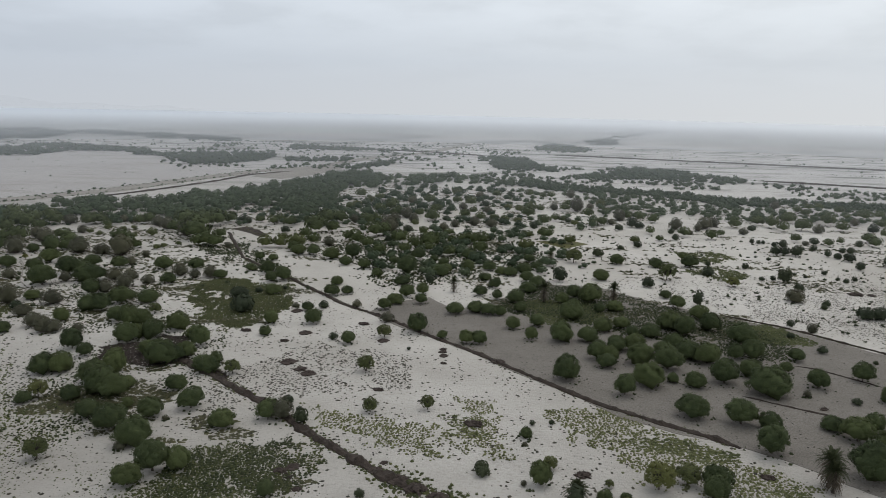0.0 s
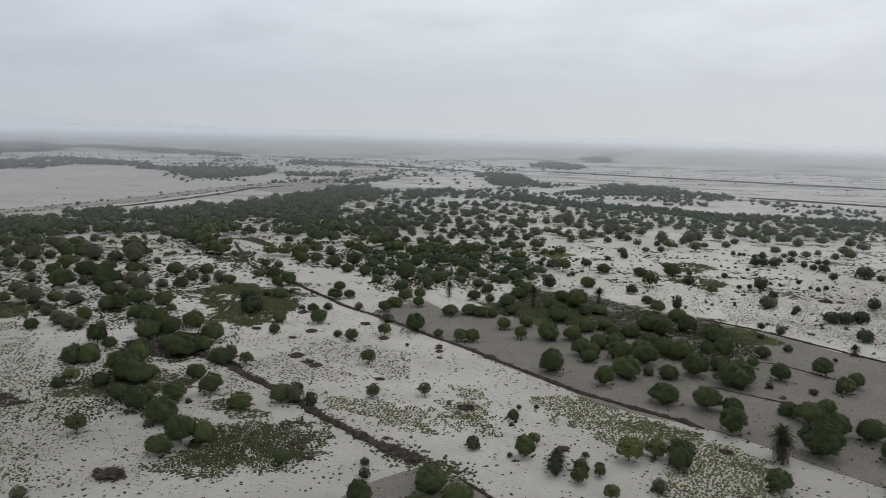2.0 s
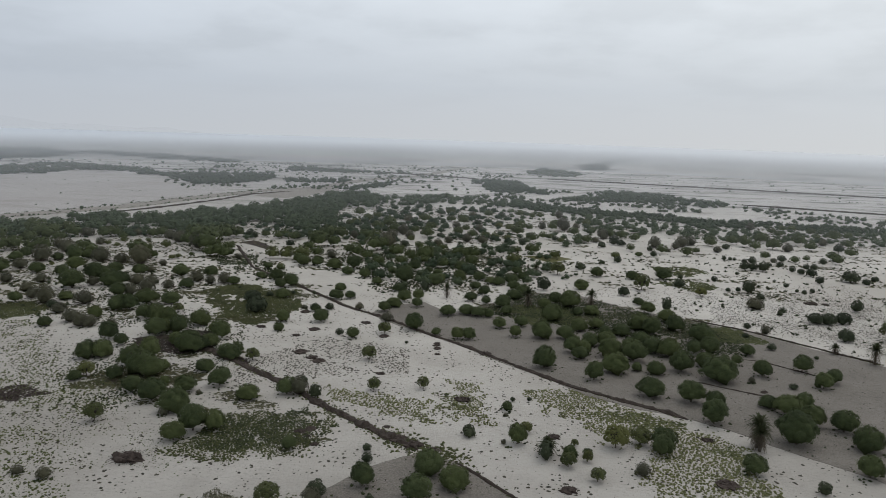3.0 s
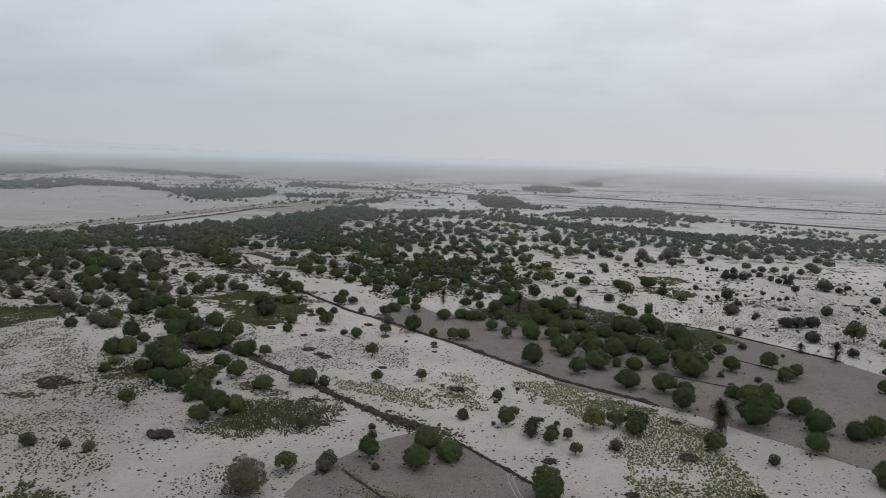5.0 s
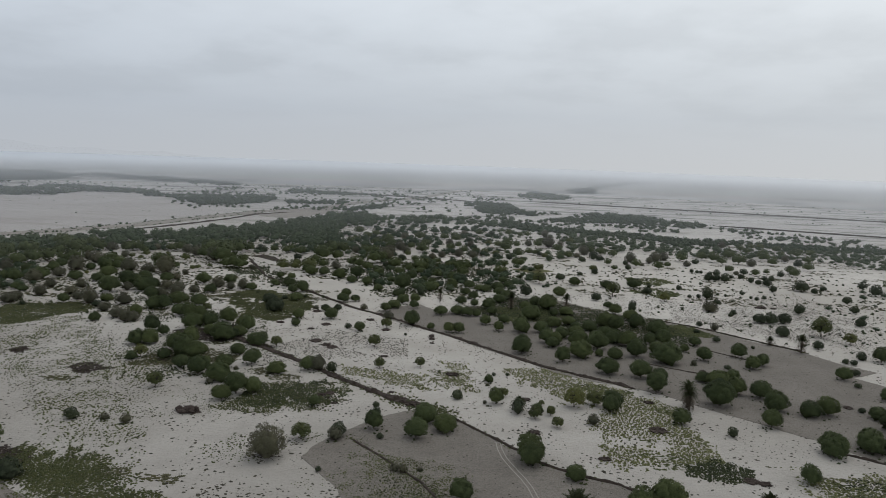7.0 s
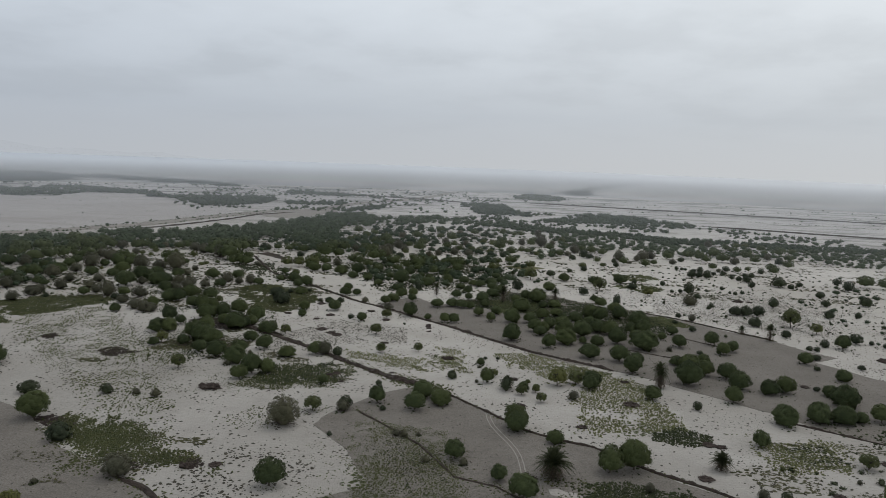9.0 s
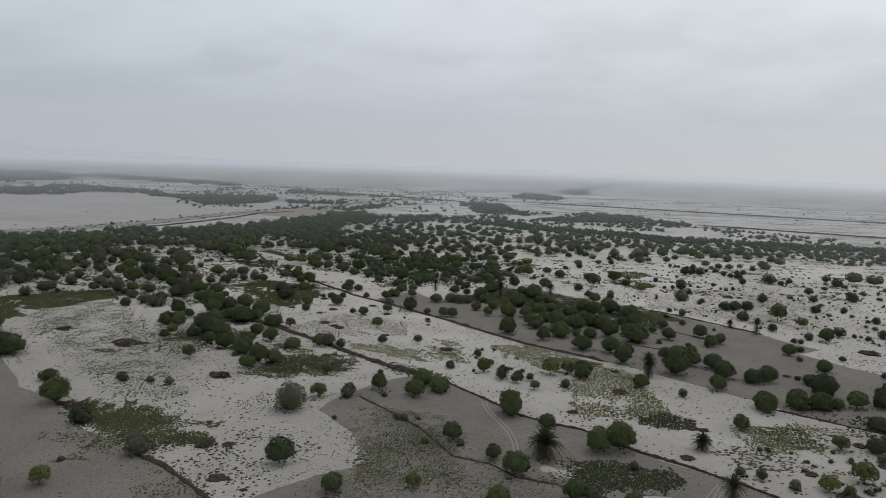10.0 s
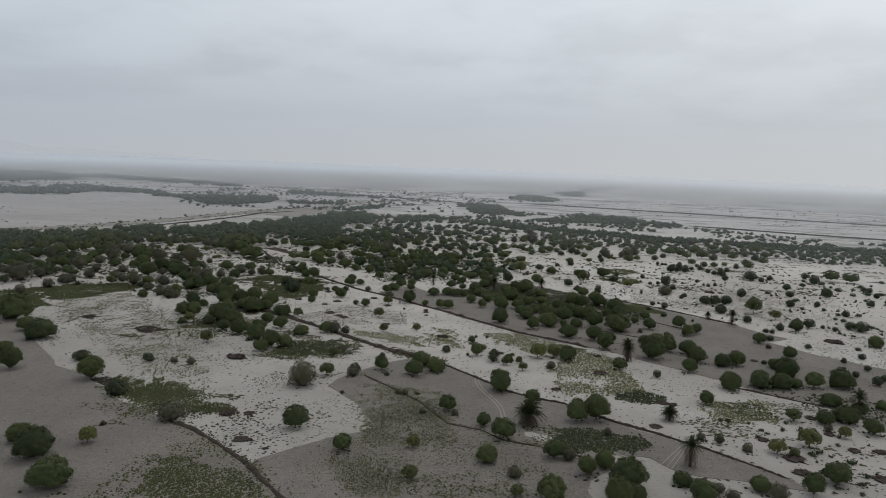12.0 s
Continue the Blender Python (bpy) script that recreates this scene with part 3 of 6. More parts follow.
def rooted(name, x, y, k, turn, pieces, label, category, group):
    """A plant on its foot, with its parts; alike plants share their meshes."""
    ob = tagged(new(name), label, category, group)
    ob.matrix_basis = placed((x, y, 0.05 if on_mud(x, y) else 0.0), Euler((0, 0, turn)), k)
    for part_name, me in pieces:
        part(part_name, me, ob)
    return ob


def round_tree(x, y, w):
    i = min(range(3), key=lambda j: abs(math.log(w / TREE_SIZES[j])))
    trunk, crown = random.choice(ROUND[i])
    k, tall = w / TREE_SIZES[i] * (1.0 if y > 230 else 0.94), random.uniform(0.9, 1.12) * (0.86 if y > 230 else 1.0)
    size = "small" if w < 4 else "broad" if w > 7.5 else "rounded"
    rooted("tree", x, y, (k * random.uniform(0.84, 1.2), k * random.uniform(0.84, 1.2), k * tall), random.uniform(0, 6.28), (("trunk", trunk), ("crown", crown)), f"{size} dense dark-green thorn tree standing on {ground_word(x, y)}", "tree", "thorn trees on the plain")


def open_tree(x, y, w):
    trunk, crown = OPEN[random.randrange(3)]
    k = w / 5.0
    ob = rooted("tree", x, y, (k, k, k * random.uniform(0.9, 1.15)), random.uniform(0, 6.28), (("trunk", trunk), ("crown", crown)), f"light yellow-green tree with thin open crown on {ground_word(x, y)}", "tree", "light open trees")
    stem = ob.children[0] if ob.children[0].name.startswith("trunk") else ob.children[1]
    fork = max((v.co for v in trunk.vertices), key=lambda c: c.z)
    for i in range(5):
        part("limb", BOUGHS[i % 4], stem).matrix_basis = placed((fork.x * 0.9, fork.y * 0.9, fork.z - 0.12 * (i % 3)), Euler((0, 0, i * 1.26 + k)), 1.0)


def grey_shrub(x, y, w):
    stems, crown = GREY[random.randrange(3)]
    k = w / 4.0
    rooted("shrub", x, y, (k, k, k * random.uniform(0.85, 1.15)), random.uniform(0, 6.28), (("stem", stems), ("crown", crown)), f"grey-green twiggy shrub growing from {ground_word(x, y)}", "shrub", "grey shrubs")


def dark_bush(x, y, w):
    stems, crown = DARK[random.randrange(3)]
    k = w / 3.0
    rooted("bush", x, y, (k, k, k * random.uniform(0.85, 1.2)), random.uniform(0, 6.28), (("stem", stems), ("crown", crown)), f"low dark-green bush growing from {ground_word(x, y)}", "bush", "dark bushes")


UPRIGHT = [(trunk_mesh("trunk", 3.4, 0.1, 0.8, 4, 550 + k), crown_mesh("crown", 3.0, (4.4, 4.0)[k], 0.1, 9, 2000, 0.15, LEAF_DARK, 560 + k, 0.76, 0.2, 0.8)) for k in range(2)]


def upright_tree(x, y, w):
    trunk, crown = UPRIGHT[random.randrange(2)]
    k = w / 3.0
    rooted("tree", x, y, (k, k, k), random.uniform(0, 6.28), (("trunk", trunk), ("crown", crown)), f"upright dark-green tamarisk tree on {ground_word(x, y)}", "tree", "upright dark trees")


def stick(length, thick):
    """A thin bent stick with three sides."""
    a = Vector((random.gauss(0, 1), random.gauss(0, 1), random.gauss(0.1, 0.35))).normalized() * length
    p = Vector((random.gauss(0, 0.3), random.gauss(0, 0.3), random.uniform(0.05, 0.3)))
    v, f = tube([p - a / 2, p + Vector((0, 0, 0.06)), p + a / 2], [thick, thick * 0.8, thick * 0.3], 3)
    return [Vector((q.x, q.y, max(q.z, 0.01))) for q in v], f


HEAPS = []
for k in range(3):
    random.seed(600 + k)
    v, f = lumpy(0.95, 0.42, 3.3 * k, 3)
    v = [Vector((p.x * (1 + 0.5 * noise.noise(p * 2.1)), p.y * (0.7, 0.9, 0.6)[k] * (1 + 0.5 * noise.noise(p * 2.6)), max(p.z * (0.9 + 1.2 * noise.noise(p * 3.3)), -0.05))) for p in v]
    HEAPS.append(mesh_of("brushwood", *joined([(v, f)] + [stick(random.uniform(0.5, 1.3), 0.02) for _ in range(110)]), BRUSH))


def brush_heap(x, y, w):
    ob = tagged(new("brush_mound", HEAPS[random.randrange(3)]), f"low mound of dark dry brushwood on {ground_word(x, y)}", "brush heap", "brushwood heaps")
    ob.matrix_basis = placed((x, y, 0.05 if on_mud(x, y) else 0.0), Euler((0, 0, random.uniform(-0.5, 0.5))), (w / 2.1, w / 2.1, w / 3.0))


def frond_mesh(name, length, droop, mat, seed, pairs=16):
    """A feathered palm frond: an arching rib with narrow leaflets on both sides."""
    random.seed(seed)
    rib, verts, faces = [], [], []
    for i in range(9):
        u = i / 8
        rib.append(Vector((length * (u - 0.12 * u * u), 0, length * (0.42 * u - droop * u * u))))
    v, f = tube(rib, [0.05 * (1 - 0.85 * i / 8) for i in range(9)], 4)
    verts, faces = list(v), list(f)
    for i in range(pairs):
        u = 0.16 + 0.84 * i / (pairs - 1)
        at = rib[min(7, int(u * 8))].lerp(rib[min(8, int(u * 8) + 1)], u * 8 - int(u * 8)) if u < 1 else rib[8]
        long = length * 0.19 * math.sin(math.pi * (0.12 + 0.82 * u)) * random.uniform(0.85, 1.15)
        for s in (-1, 1):
            tip = at + Vector((long * 0.62, s * long * 0.75, long * random.uniform(0.0, 0.3) - 0.1 * long))
            a, b = at + Vector((-0.055, 0, 0)), at + Vector((0.055, 0, 0))
            k = len(verts)
            verts += [a, b, tip.lerp(b, 0.35) + Vector((0.05, 0, 0.02)), tip]
            faces.append((k, k + 1, k + 2, k + 3))
    return mesh_of(name, verts, faces, mat)


FRONDS = [frond_mesh("frond", 2.5, d, PALM_LEAF, 700 + i) for i, d in enumerate((0.35, 0.55, 0.8, 1.05))]
DEAD = [frond_mesh("dead_frond", 2.2, d, DRY, 720 + i, 14) for i, d in enumerate((0.95, 1.25))]


def palm_trunk(tall):
    """A trunk ringed with the stubs of cut fronds."""
    random.seed(740)
    pts = [Vector((0.02 * math.sin(i), 0.02 * math.cos(i * 1.7), -0.1 + (tall + 0.1) * i / 8)) for i in range(9)]
    pieces = [tube(pts, [0.34] + [0.26 + 0.03 * (i % 2) for i in range(7)] + [0.3], 9)]
    for i in range(int(tall * 14)):
        w, z = i * 2.4, 0.2 + (tall - 0.2) * i / (tall * 14)
        c, s = math.cos(w), math.sin(w)
        pieces.append(tube([Vector((c * 0.22, s * 0.22, z)), Vector((c * 0.40, s * 0.40, z + 0.22))], [0.09, 0.04], 4))
    return mesh_of("trunk", *joined(pieces), BARK)


PALM_TRUNKS = {h: palm_trunk(h) for h in (1.5, 2.6, 4.2)}


def date_palm(x, y, w):
    """Green fronds in a tuft over a skirt of dead ones; young palms have hardly any trunk."""
    young = (y < 60 and x < 35) or (60 < x < 80 and 40 < y < 75) or (x < 35 and 90 < y < 120)
    tall = 1.5 if young else 4.2 if w > 4.2 or y < 120 else 2.6
    k = w / 4.4 * (1.6 if y < 60 and x < 35 else 1.3 if young else 1.05)
    ob = tagged(new("date_palm"), "%s date palm with dead fronds on %s" % ("squat bushy" if young else "shaggy", ground_word(x, y)), "palm", "date palms")
    ob.matrix_basis = placed((x, y, 0.05 if on_mud(x, y) else 0.0), Euler((0, 0, random.uniform(0, 6))), k)
    part("trunk", PALM_TRUNKS[tall], ob)
    count = 96 if young else 52
    for i in range(count):
        lift = (i / count) ** 0.8
        f = part("frond", FRONDS[min(3, int(lift * 4))], ob)
        f.matrix_basis = placed((0, 0, tall - 0.15 * lift), Euler((0, radians((-78 + 70 * lift if young else -62 + 66 * lift) + random.uniform(-8, 8)), i * 2.4 + random.uniform(-0.2, 0.2)), "XYZ"), random.uniform(0.85, 1.1) * (0.86 if young else 1.0))
    for i in range(80 if young else 56):
        f = part("dead_frond", DEAD[i % 2], ob, "drooping brown dead frond")
        z = tall * (0.34 + 0.62 * (i % 5) / 4)
        f.matrix_basis = placed((0, 0, z), Euler((0, radians(random.uniform(-30, 20) if young else random.uniform(2, 24)), i * 2.4), "XYZ"), random.uniform(0.75, 1.0) * (0.7 if young else 0.95))


PLANTED, BEYOND = [], []


def plant(kind, places):
    """Trees past the near fields are joined into one stand; the rest are single."""
    for x, y, w in places:
        if kind in (round_tree, open_tree, upright_tree) and y > 326:
            BEYOND.append((x, y, 0.0, w * 1.18, random.uniform(0, 6.28), 0 if kind is round_tree else 1))
        else:
            kind(x, y, w)
        PLANTED.append((x, y, w, kind))


# ---- plants: where they stand (metres east, metres north, width) ----
random.seed(5)
plant(round_tree, [(45, 15, 8.2), (-73.4, 136.4, 7.3), (-99.4, 148.9, 4.4), (-90, 152, 5.6), (-80, 158.8, 4.9), (-106.1, 168.2, 8.1), (-101.7, 169.2, 7.2), (-64.4, 171.7, 7.2), (-78.3, 176.4, 10.1), (-75.6, 179.2, 5.8), (-101.4, 180.8, 5.2), (-84.3, 183.2, 6.3), (-73, 191.9, 7.3), (-95.4, 193.5, 8.4), (-89.4, 198.1, 8.2)])
plant(round_tree, [
    (-75.9, 6.6, 9.4), (27.1, 8.2, 7), (41.4, 8.5, 7.2), (44.9, 9.7, 5.6), (59.8, 10.1, 6.3), (86.1, 15.3, 5.8),
    (74.7, 16.4, 5.1), (58, 17.8, 4.4), (37.4, 21.4, 5.2), (-87.1, 20.8, 10.6), (94.6, 21.5, 6.6), (42.4, 25.6, 5.2),
    (15, 26.4, 6.1), (-95, 29.1, 6.4), (31.3, 30.2, 5.5), (-19.4, 30.3, 4.7), (20.1, 41.1, 6.2), (-33.1, 43.2, 7.1),
    (15.6, 49.1, 4.6), (122.3, 52.9, 5.5), (41.5, 55.1, 7), (47.4, 56.8, 8.3), (6.2, 59.8, 5.2), (113.1, 60.3, 5.4),
    (120, 61.8, 7.2), (127.6, 68.4, 5.4), (31.5, 70.9, 5), (84.2, 73.1, 5.2), (137.7, 73.8, 3.8), (123.3, 75.8, 6),
])
plant(round_tree, [
    (-101.3, 76.4, 8.3), (22.6, 77.8, 7.4), (22.8, 80.5, 7.2), (-129.1, 83.4, 8.6), (97.7, 88.5, 6.3), (98.5, 89.9, 7.6),
    (-4.3, 91.6, 6), (115.8, 91.7, 7.6), (108.9, 91.7, 7.2), (114.5, 91.9, 5.7), (121.3, 92.5, 4.5), (109.1, 93.3, 7.7),
    (127.6, 93.7, 6.8), (136.9, 94.5, 9.3), (139.6, 95, 6.5), (-15.1, 96.3, 5.7), (3, 96.7, 7.3), (-142.2, 101.6, 5.8),
    (-2.2, 102.1, 6.7), (124.5, 106.4, 9), (91, 106.8, 6.4), (66.6, 106.9, 5.6), (-32.9, 111.6, 3.8), (28.5, 112.2, 4),
    (32.5, 112.8, 2), (-59.3, 114.2, 6.2), (49.3, 114.5, 6.2), (125.1, 115.4, 5.8), (106.1, 115.7, 7.5), (50.6, 117.3, 6.9),
])
plant(round_tree, [
    (112, 117.7, 7.2), (17.5, 118, 5.4), (-56.8, 119.5, 7.4), (-140.1, 119.7, 11.4), (98.2, 119.9, 8.1), (-52.2, 120.2, 6.3),
    (83, 122.6, 10.9), (-151.2, 130, 7.2), (-65.3, 130.2, 8), (98.4, 130.6, 6.6), (138.4, 131.8, 6.1), (67.7, 133.3, 7.6),
    (92.4, 133.7, 6.2), (16.7, 137.8, 3.2), (-49.8, 139.6, 6), (89.2, 140, 7.5), (-73.8, 141.4, 4.7), (-80.8, 142, 5.8),
    (-67.3, 143.4, 5.8), (-40.8, 143.9, 6), (72.1, 144.7, 5.5), (95.7, 145.1, 5.5), (86.6, 145.4, 5.3), (-165.1, 147.2, 13.5),
    (66.8, 147.4, 7.8), (-74.6, 148.1, 3.5), (-60, 148.6, 6.9), (56.9, 150.5, 8), (135.8, 152.2, 5.6), (184.3, 152.4, 7.6),
])
plant(round_tree, [
    (-80.9, 154.1, 8.4), (-173, 154.4, 9.3), (-84.5, 156, 10.5), (-67.6, 159.6, 5.3), (109.6, 161.5, 5.8), (108, 161.8, 2.2),
    (-89.9, 162.5, 8.7), (43.9, 162.7, 6.5), (80.8, 165.3, 10.5), (115, 166.3, 5.9), (-86.6, 167.2, 8.1), (63.6, 169, 5.4),
    (51.4, 169.5, 8.9), (95.9, 170.6, 6.4), (58.6, 171.8, 3.6), (30.7, 172.1, 9.3), (72.3, 172.6, 10), (110.4, 175.9, 6),
    (163.1, 176.1, 7.7), (-63.9, 178, 4.4), (81.7, 178.4, 6.7), (92.5, 181.4, 3.7), (60.1, 181.7, 8.5), (43.2, 181.7, 5.8),
    (-73.6, 182.2, 6.6), (53.6, 185.6, 8.6), (-107.8, 186.3, 7.1), (45.2, 186.4, 6.3), (72.8, 186.9, 8.7), (41.9, 188.5, 6.3),
])
plant(round_tree, [
    (68.3, 190.6, 7.1), (99.9, 191.2, 5.3), (82.4, 191.3, 6.4), (61.8, 192.1, 6.1), (87.7, 192.1, 7.8), (70.5, 192.2, 4.7),
    (49.2, 196.2, 6.6), (54.4, 196.8, 7.3), (-30.5, 196.8, 4.4), (-93.7, 197.4, 6.4), (66.4, 197.7, 7.3), (-77.5, 198.3, 4.8),
    (4.8, 199, 5.6), (8.8, 199.2, 5.2), (-135.9, 199.2, 4.9), (-56.8, 202.7, 4), (-2.6, 202.8, 3.4), (42.2, 203.6, 7.5),
    (33.9, 203.7, 9.4), (24.9, 204, 4.9), (89.5, 205.1, 9.4), (-85.1, 206.1, 7.7), (57.1, 209.3, 5.4), (-10.5, 209.5, 8.1),
    (63, 210, 6.2), (-102.4, 210.2, 8.7), (-98.9, 211.3, 7.2), (-124.7, 211.8, 5.6), (74.3, 211.9, 9), (-107.7, 213.5, 6.4),
])
plant(round_tree, [
    (-58.1, 214.8, 5.5), (49, 214.8, 6.7), (20.2, 215, 5.6), (-44.6, 216.1, 6.8), (71.5, 217.7, 10), (84.4, 218, 8),
    (55.5, 218, 6), (28.3, 218.4, 4.8), (70.2, 221.8, 4.9), (-117.8, 223.9, 7.5), (-121.9, 224.4, 8.4), (40.6, 226.1, 9.5),
    (17, 229.9, 4.2), (-164.4, 229.9, 5.5), (84.8, 230.2, 7.6), (13.1, 230.2, 5.9), (1.4, 230.7, 6.4), (-49.5, 230.9, 4.3),
    (8.7, 233.4, 6.4), (-115.6, 233.7, 9.6), (-23.1, 233.8, 5.6), (24.2, 234.5, 5.6), (-106.7, 235.3, 7.1), (-148.5, 236.4, 5.7),
    (52.3, 236.7, 5.2), (58.1, 239, 6.1), (-20, 241.7, 6.7), (-10.8, 242, 5.3), (44.3, 242.7, 4), (82, 244.5, 5.8),
])
plant(round_tree, [
    (-132.1, 245.5, 7.7), (23.5, 245.6, 6.7), (40.8, 246.8, 5.9), (51.2, 249.2, 10), (-44.4, 250.7, 6), (-16.5, 251.3, 6.9),
    (-66.5, 251.3, 5.9), (-195.2, 251.7, 4.4), (17.3, 252.1, 5.1), (-39, 253.3, 5.1), (-200.5, 255.3, 5), (46.4, 255.5, 7),
    (11.1, 255.6, 5.1), (-156.4, 256.1, 11.9), (-10.8, 256.2, 5.6), (81.7, 258, 5.2), (30, 262.1, 6.7), (-110.8, 263.3, 6.3),
    (-141.7, 263.6, 11.2), (-221.7, 266.7, 7.4), (-45.2, 267.4, 5.4), (17.3, 267.5, 5.9), (-72, 269.5, 5.9), (34.1, 269.7, 7.4),
    (-19.6, 270.4, 6.4), (-241.2, 271.7, 6), (-67.7, 272.4, 7.5), (-217.8, 273.3, 8.1), (-93.6, 273.4, 6), (-155.9, 274.2, 10.1),
])
plant(round_tree, [
    (-213, 274.9, 9.4), (-152.3, 276.3, 9.2), (31.1, 280, 6.1), (13.9, 280.8, 5.1), (-203.8, 282, 10.2), (-174.6, 282.5, 6.7),
    (-30.9, 283.1, 5.2), (-186.8, 283.7, 7.8), (-77, 284.3, 7.8), (-241, 284.9, 9.5), (62.7, 285.6, 7.8), (-121.9, 286.4, 8.4),
    (-4.5, 286.6, 7.3), (-18.9, 286.7, 11.4), (-141, 287.1, 6.8), (-85.2, 288, 4.8), (-152.9, 288.2, 7.4), (-108.6, 288.2, 6.4),
    (25, 289.1, 5.8), (-2.7, 291.6, 6.4), (21.6, 291.9, 5.8), (-255.7, 292.9, 9.7), (7.1, 293.1, 7.4), (-174.5, 294.1, 8.6),
    (31.4, 295.2, 6.4), (-38.1, 296.9, 7.5), (16.6, 298.8, 6), (37.6, 300.9, 5.5), (-47.1, 302.9, 5.5), (-222.6, 303.6, 7.4),
])
plant(round_tree, [
    (-244.9, 305.5, 9.2), (-3.6, 307.8, 5.6), (-80.9, 308.7, 4.7), (-26, 309.8, 5.1), (-212.2, 309.8, 7.5), (-87.5, 310.2, 4.3),
    (93.1, 312.7, 6.2), (-55.5, 314.8, 8), (109.4, 315.2, 8.5), (-194.3, 315.3, 5.5), (-8.2, 316.4, 4.6), (76.3, 317, 6.9),
    (36.2, 318, 5.2), (-46.1, 318.6, 8.6), (-15.7, 318.9, 6.9), (-188.6, 320.2, 10), (-213.7, 321.3, 7), (-239.4, 321.6, 10.6),
    (8.1, 321.7, 7), (-72.6, 322.5, 7), (-182.9, 322.6, 7.1), (-65.5, 323.2, 6.4), (-178.6, 325.8, 7.2), (-269.1, 326.1, 10.5),
    (-156.5, 326.4, 9), (-1.2, 326.6, 5.9), (275.3, 326.8, 9.7), (-161.4, 327.5, 5.9), (-152.6, 328.5, 5.9), (-34.8, 329.5, 6.5),
])
plant(round_tree, [
    (111.1, 329.9, 4.8), (264.5, 331, 9.8), (-76.6, 331, 6), (-256.4, 332.8, 10.6), (-236.5, 333.3, 10.9), (-23.3, 333.6, 6.6),
    (-187.5, 334.8, 7.3), (13.9, 335.5, 7.2), (-219.9, 337.5, 9.2), (-116.7, 337.6, 7.4), (-135.4, 338.1, 3), (-125.4, 338.2, 8),
    (-215.1, 338.3, 9.9), (-11.1, 339, 6.1), (-121.2, 339.2, 9.3), (-232.1, 340.3, 9.6), (-42.5, 343.6, 6.7), (-17.6, 344.9, 6.1),
    (-11.4, 347.3, 10.1), (-197.7, 347.4, 8), (-166.9, 347.8, 6.9), (-262.1, 348.3, 11.3), (-170.8, 348.6, 6.4), (-70.5, 349.2, 6.8),
    (-49.3, 352.6, 8.5), (-132.7, 354.9, 14.1), (-19.8, 354.9, 5.7), (-27.1, 358.7, 9.3), (11.3, 360, 8.7), (0, 360, 4.6),
])
plant(round_tree, [
    (15.7, 360.1, 7.5), (-122.1, 361.1, 5.9), (6.5, 361.8, 7), (-54.5, 362, 6.4), (-237.9, 364.1, 8.6), (-257.9, 364.6, 11.7),
    (-78.9, 368.9, 6.5), (-224.8, 372.7, 8.1), (-42.1, 373.6, 10.2), (-150.4, 374, 8.7), (203.9, 375.7, 5.5), (-234.2, 376, 10.2),
    (229.2, 376.3, 7.4), (-240.3, 378, 12.3), (-37.5, 380, 7.9), (114, 380.5, 4.4), (-75.7, 380.6, 12.3), (51.4, 381.3, 8.6),
    (42.2, 382.2, 5.5), (-1.6, 383.6, 5.5), (214.9, 384.4, 3.8), (-67.1, 385, 7.7), (-193.6, 385.2, 5.6), (-15.9, 385.3, 5.6),
    (191.7, 387.3, 5.7), (145.1, 388.9, 7), (233.4, 389.7, 7), (-225.5, 390.8, 9.5), (-206.8, 391.1, 8.8), (-141.7, 391.7, 12.8),
])
plant(round_tree, [
    (-239.6, 392.8, 9.5), (-203.7, 395.9, 9.6), (132.2, 395.9, 6.5), (-153.2, 396.6, 12.8), (-180.7, 397.9, 7.1), (-135.7, 398.1, 10.9),
    (-254.4, 400, 11.6), (-176, 401, 7.7), (155.1, 401.6, 4.6), (114.6, 402.2, 5.2), (-94.7, 402.3, 7.8), (252.5, 404.3, 7.2),
    (-79.7, 404.7, 8.4), (-105.6, 406, 6.2), (-237.9, 407.1, 8.5), (-132.6, 410, 9.2), (-114.8, 412.8, 5.6), (-74.9, 415, 11.3),
    (-103.8, 416.7, 6), (-51.3, 417.2, 9), (-68.1, 419.6, 10.1), (-45.6, 421.1, 6.7), (200.1, 421.9, 6.8), (214.5, 427.1, 9.7),
    (238.6, 427.2, 7.3), (56.5, 427.5, 7.8), (86.1, 428.2, 5.2), (92.4, 429.9, 7), (-12.5, 431.1, 8.6), (174.7, 431.2, 8),
])
plant(round_tree, [
    (32.5, 431.6, 5.5), (198.9, 434.9, 8.8), (26.5, 437.8, 6.3), (17.6, 438.8, 6.3), (69.6, 441.1, 4.9), (65.6, 443.1, 5.6),
    (272.4, 443.8, 6.5), (194.1, 444.5, 7.9), (128.2, 446, 7.2), (-35.9, 446.1, 8.5), (8.1, 449.5, 7.2), (241.4, 449.5, 9.1),
    (-21.6, 451.7, 6.1), (121.9, 456.8, 7.4), (219.9, 457.8, 9.3), (114, 458, 7.4), (50, 459.4, 9.5), (-48.4, 461.2, 8.1),
    (90, 464.2, 7.4), (14.1, 469.3, 5.2), (-11, 469.7, 8.2), (-69.9, 475.2, 6.1), (268.9, 477, 5), (281.2, 478.5, 9.3),
    (-41.6, 478.7, 9.1), (105.4, 480.8, 5.4), (60.9, 484.8, 5.8), (54.6, 484.9, 7.7), (78.7, 488.7, 7.8), (297.3, 489.8, 7.1),
])
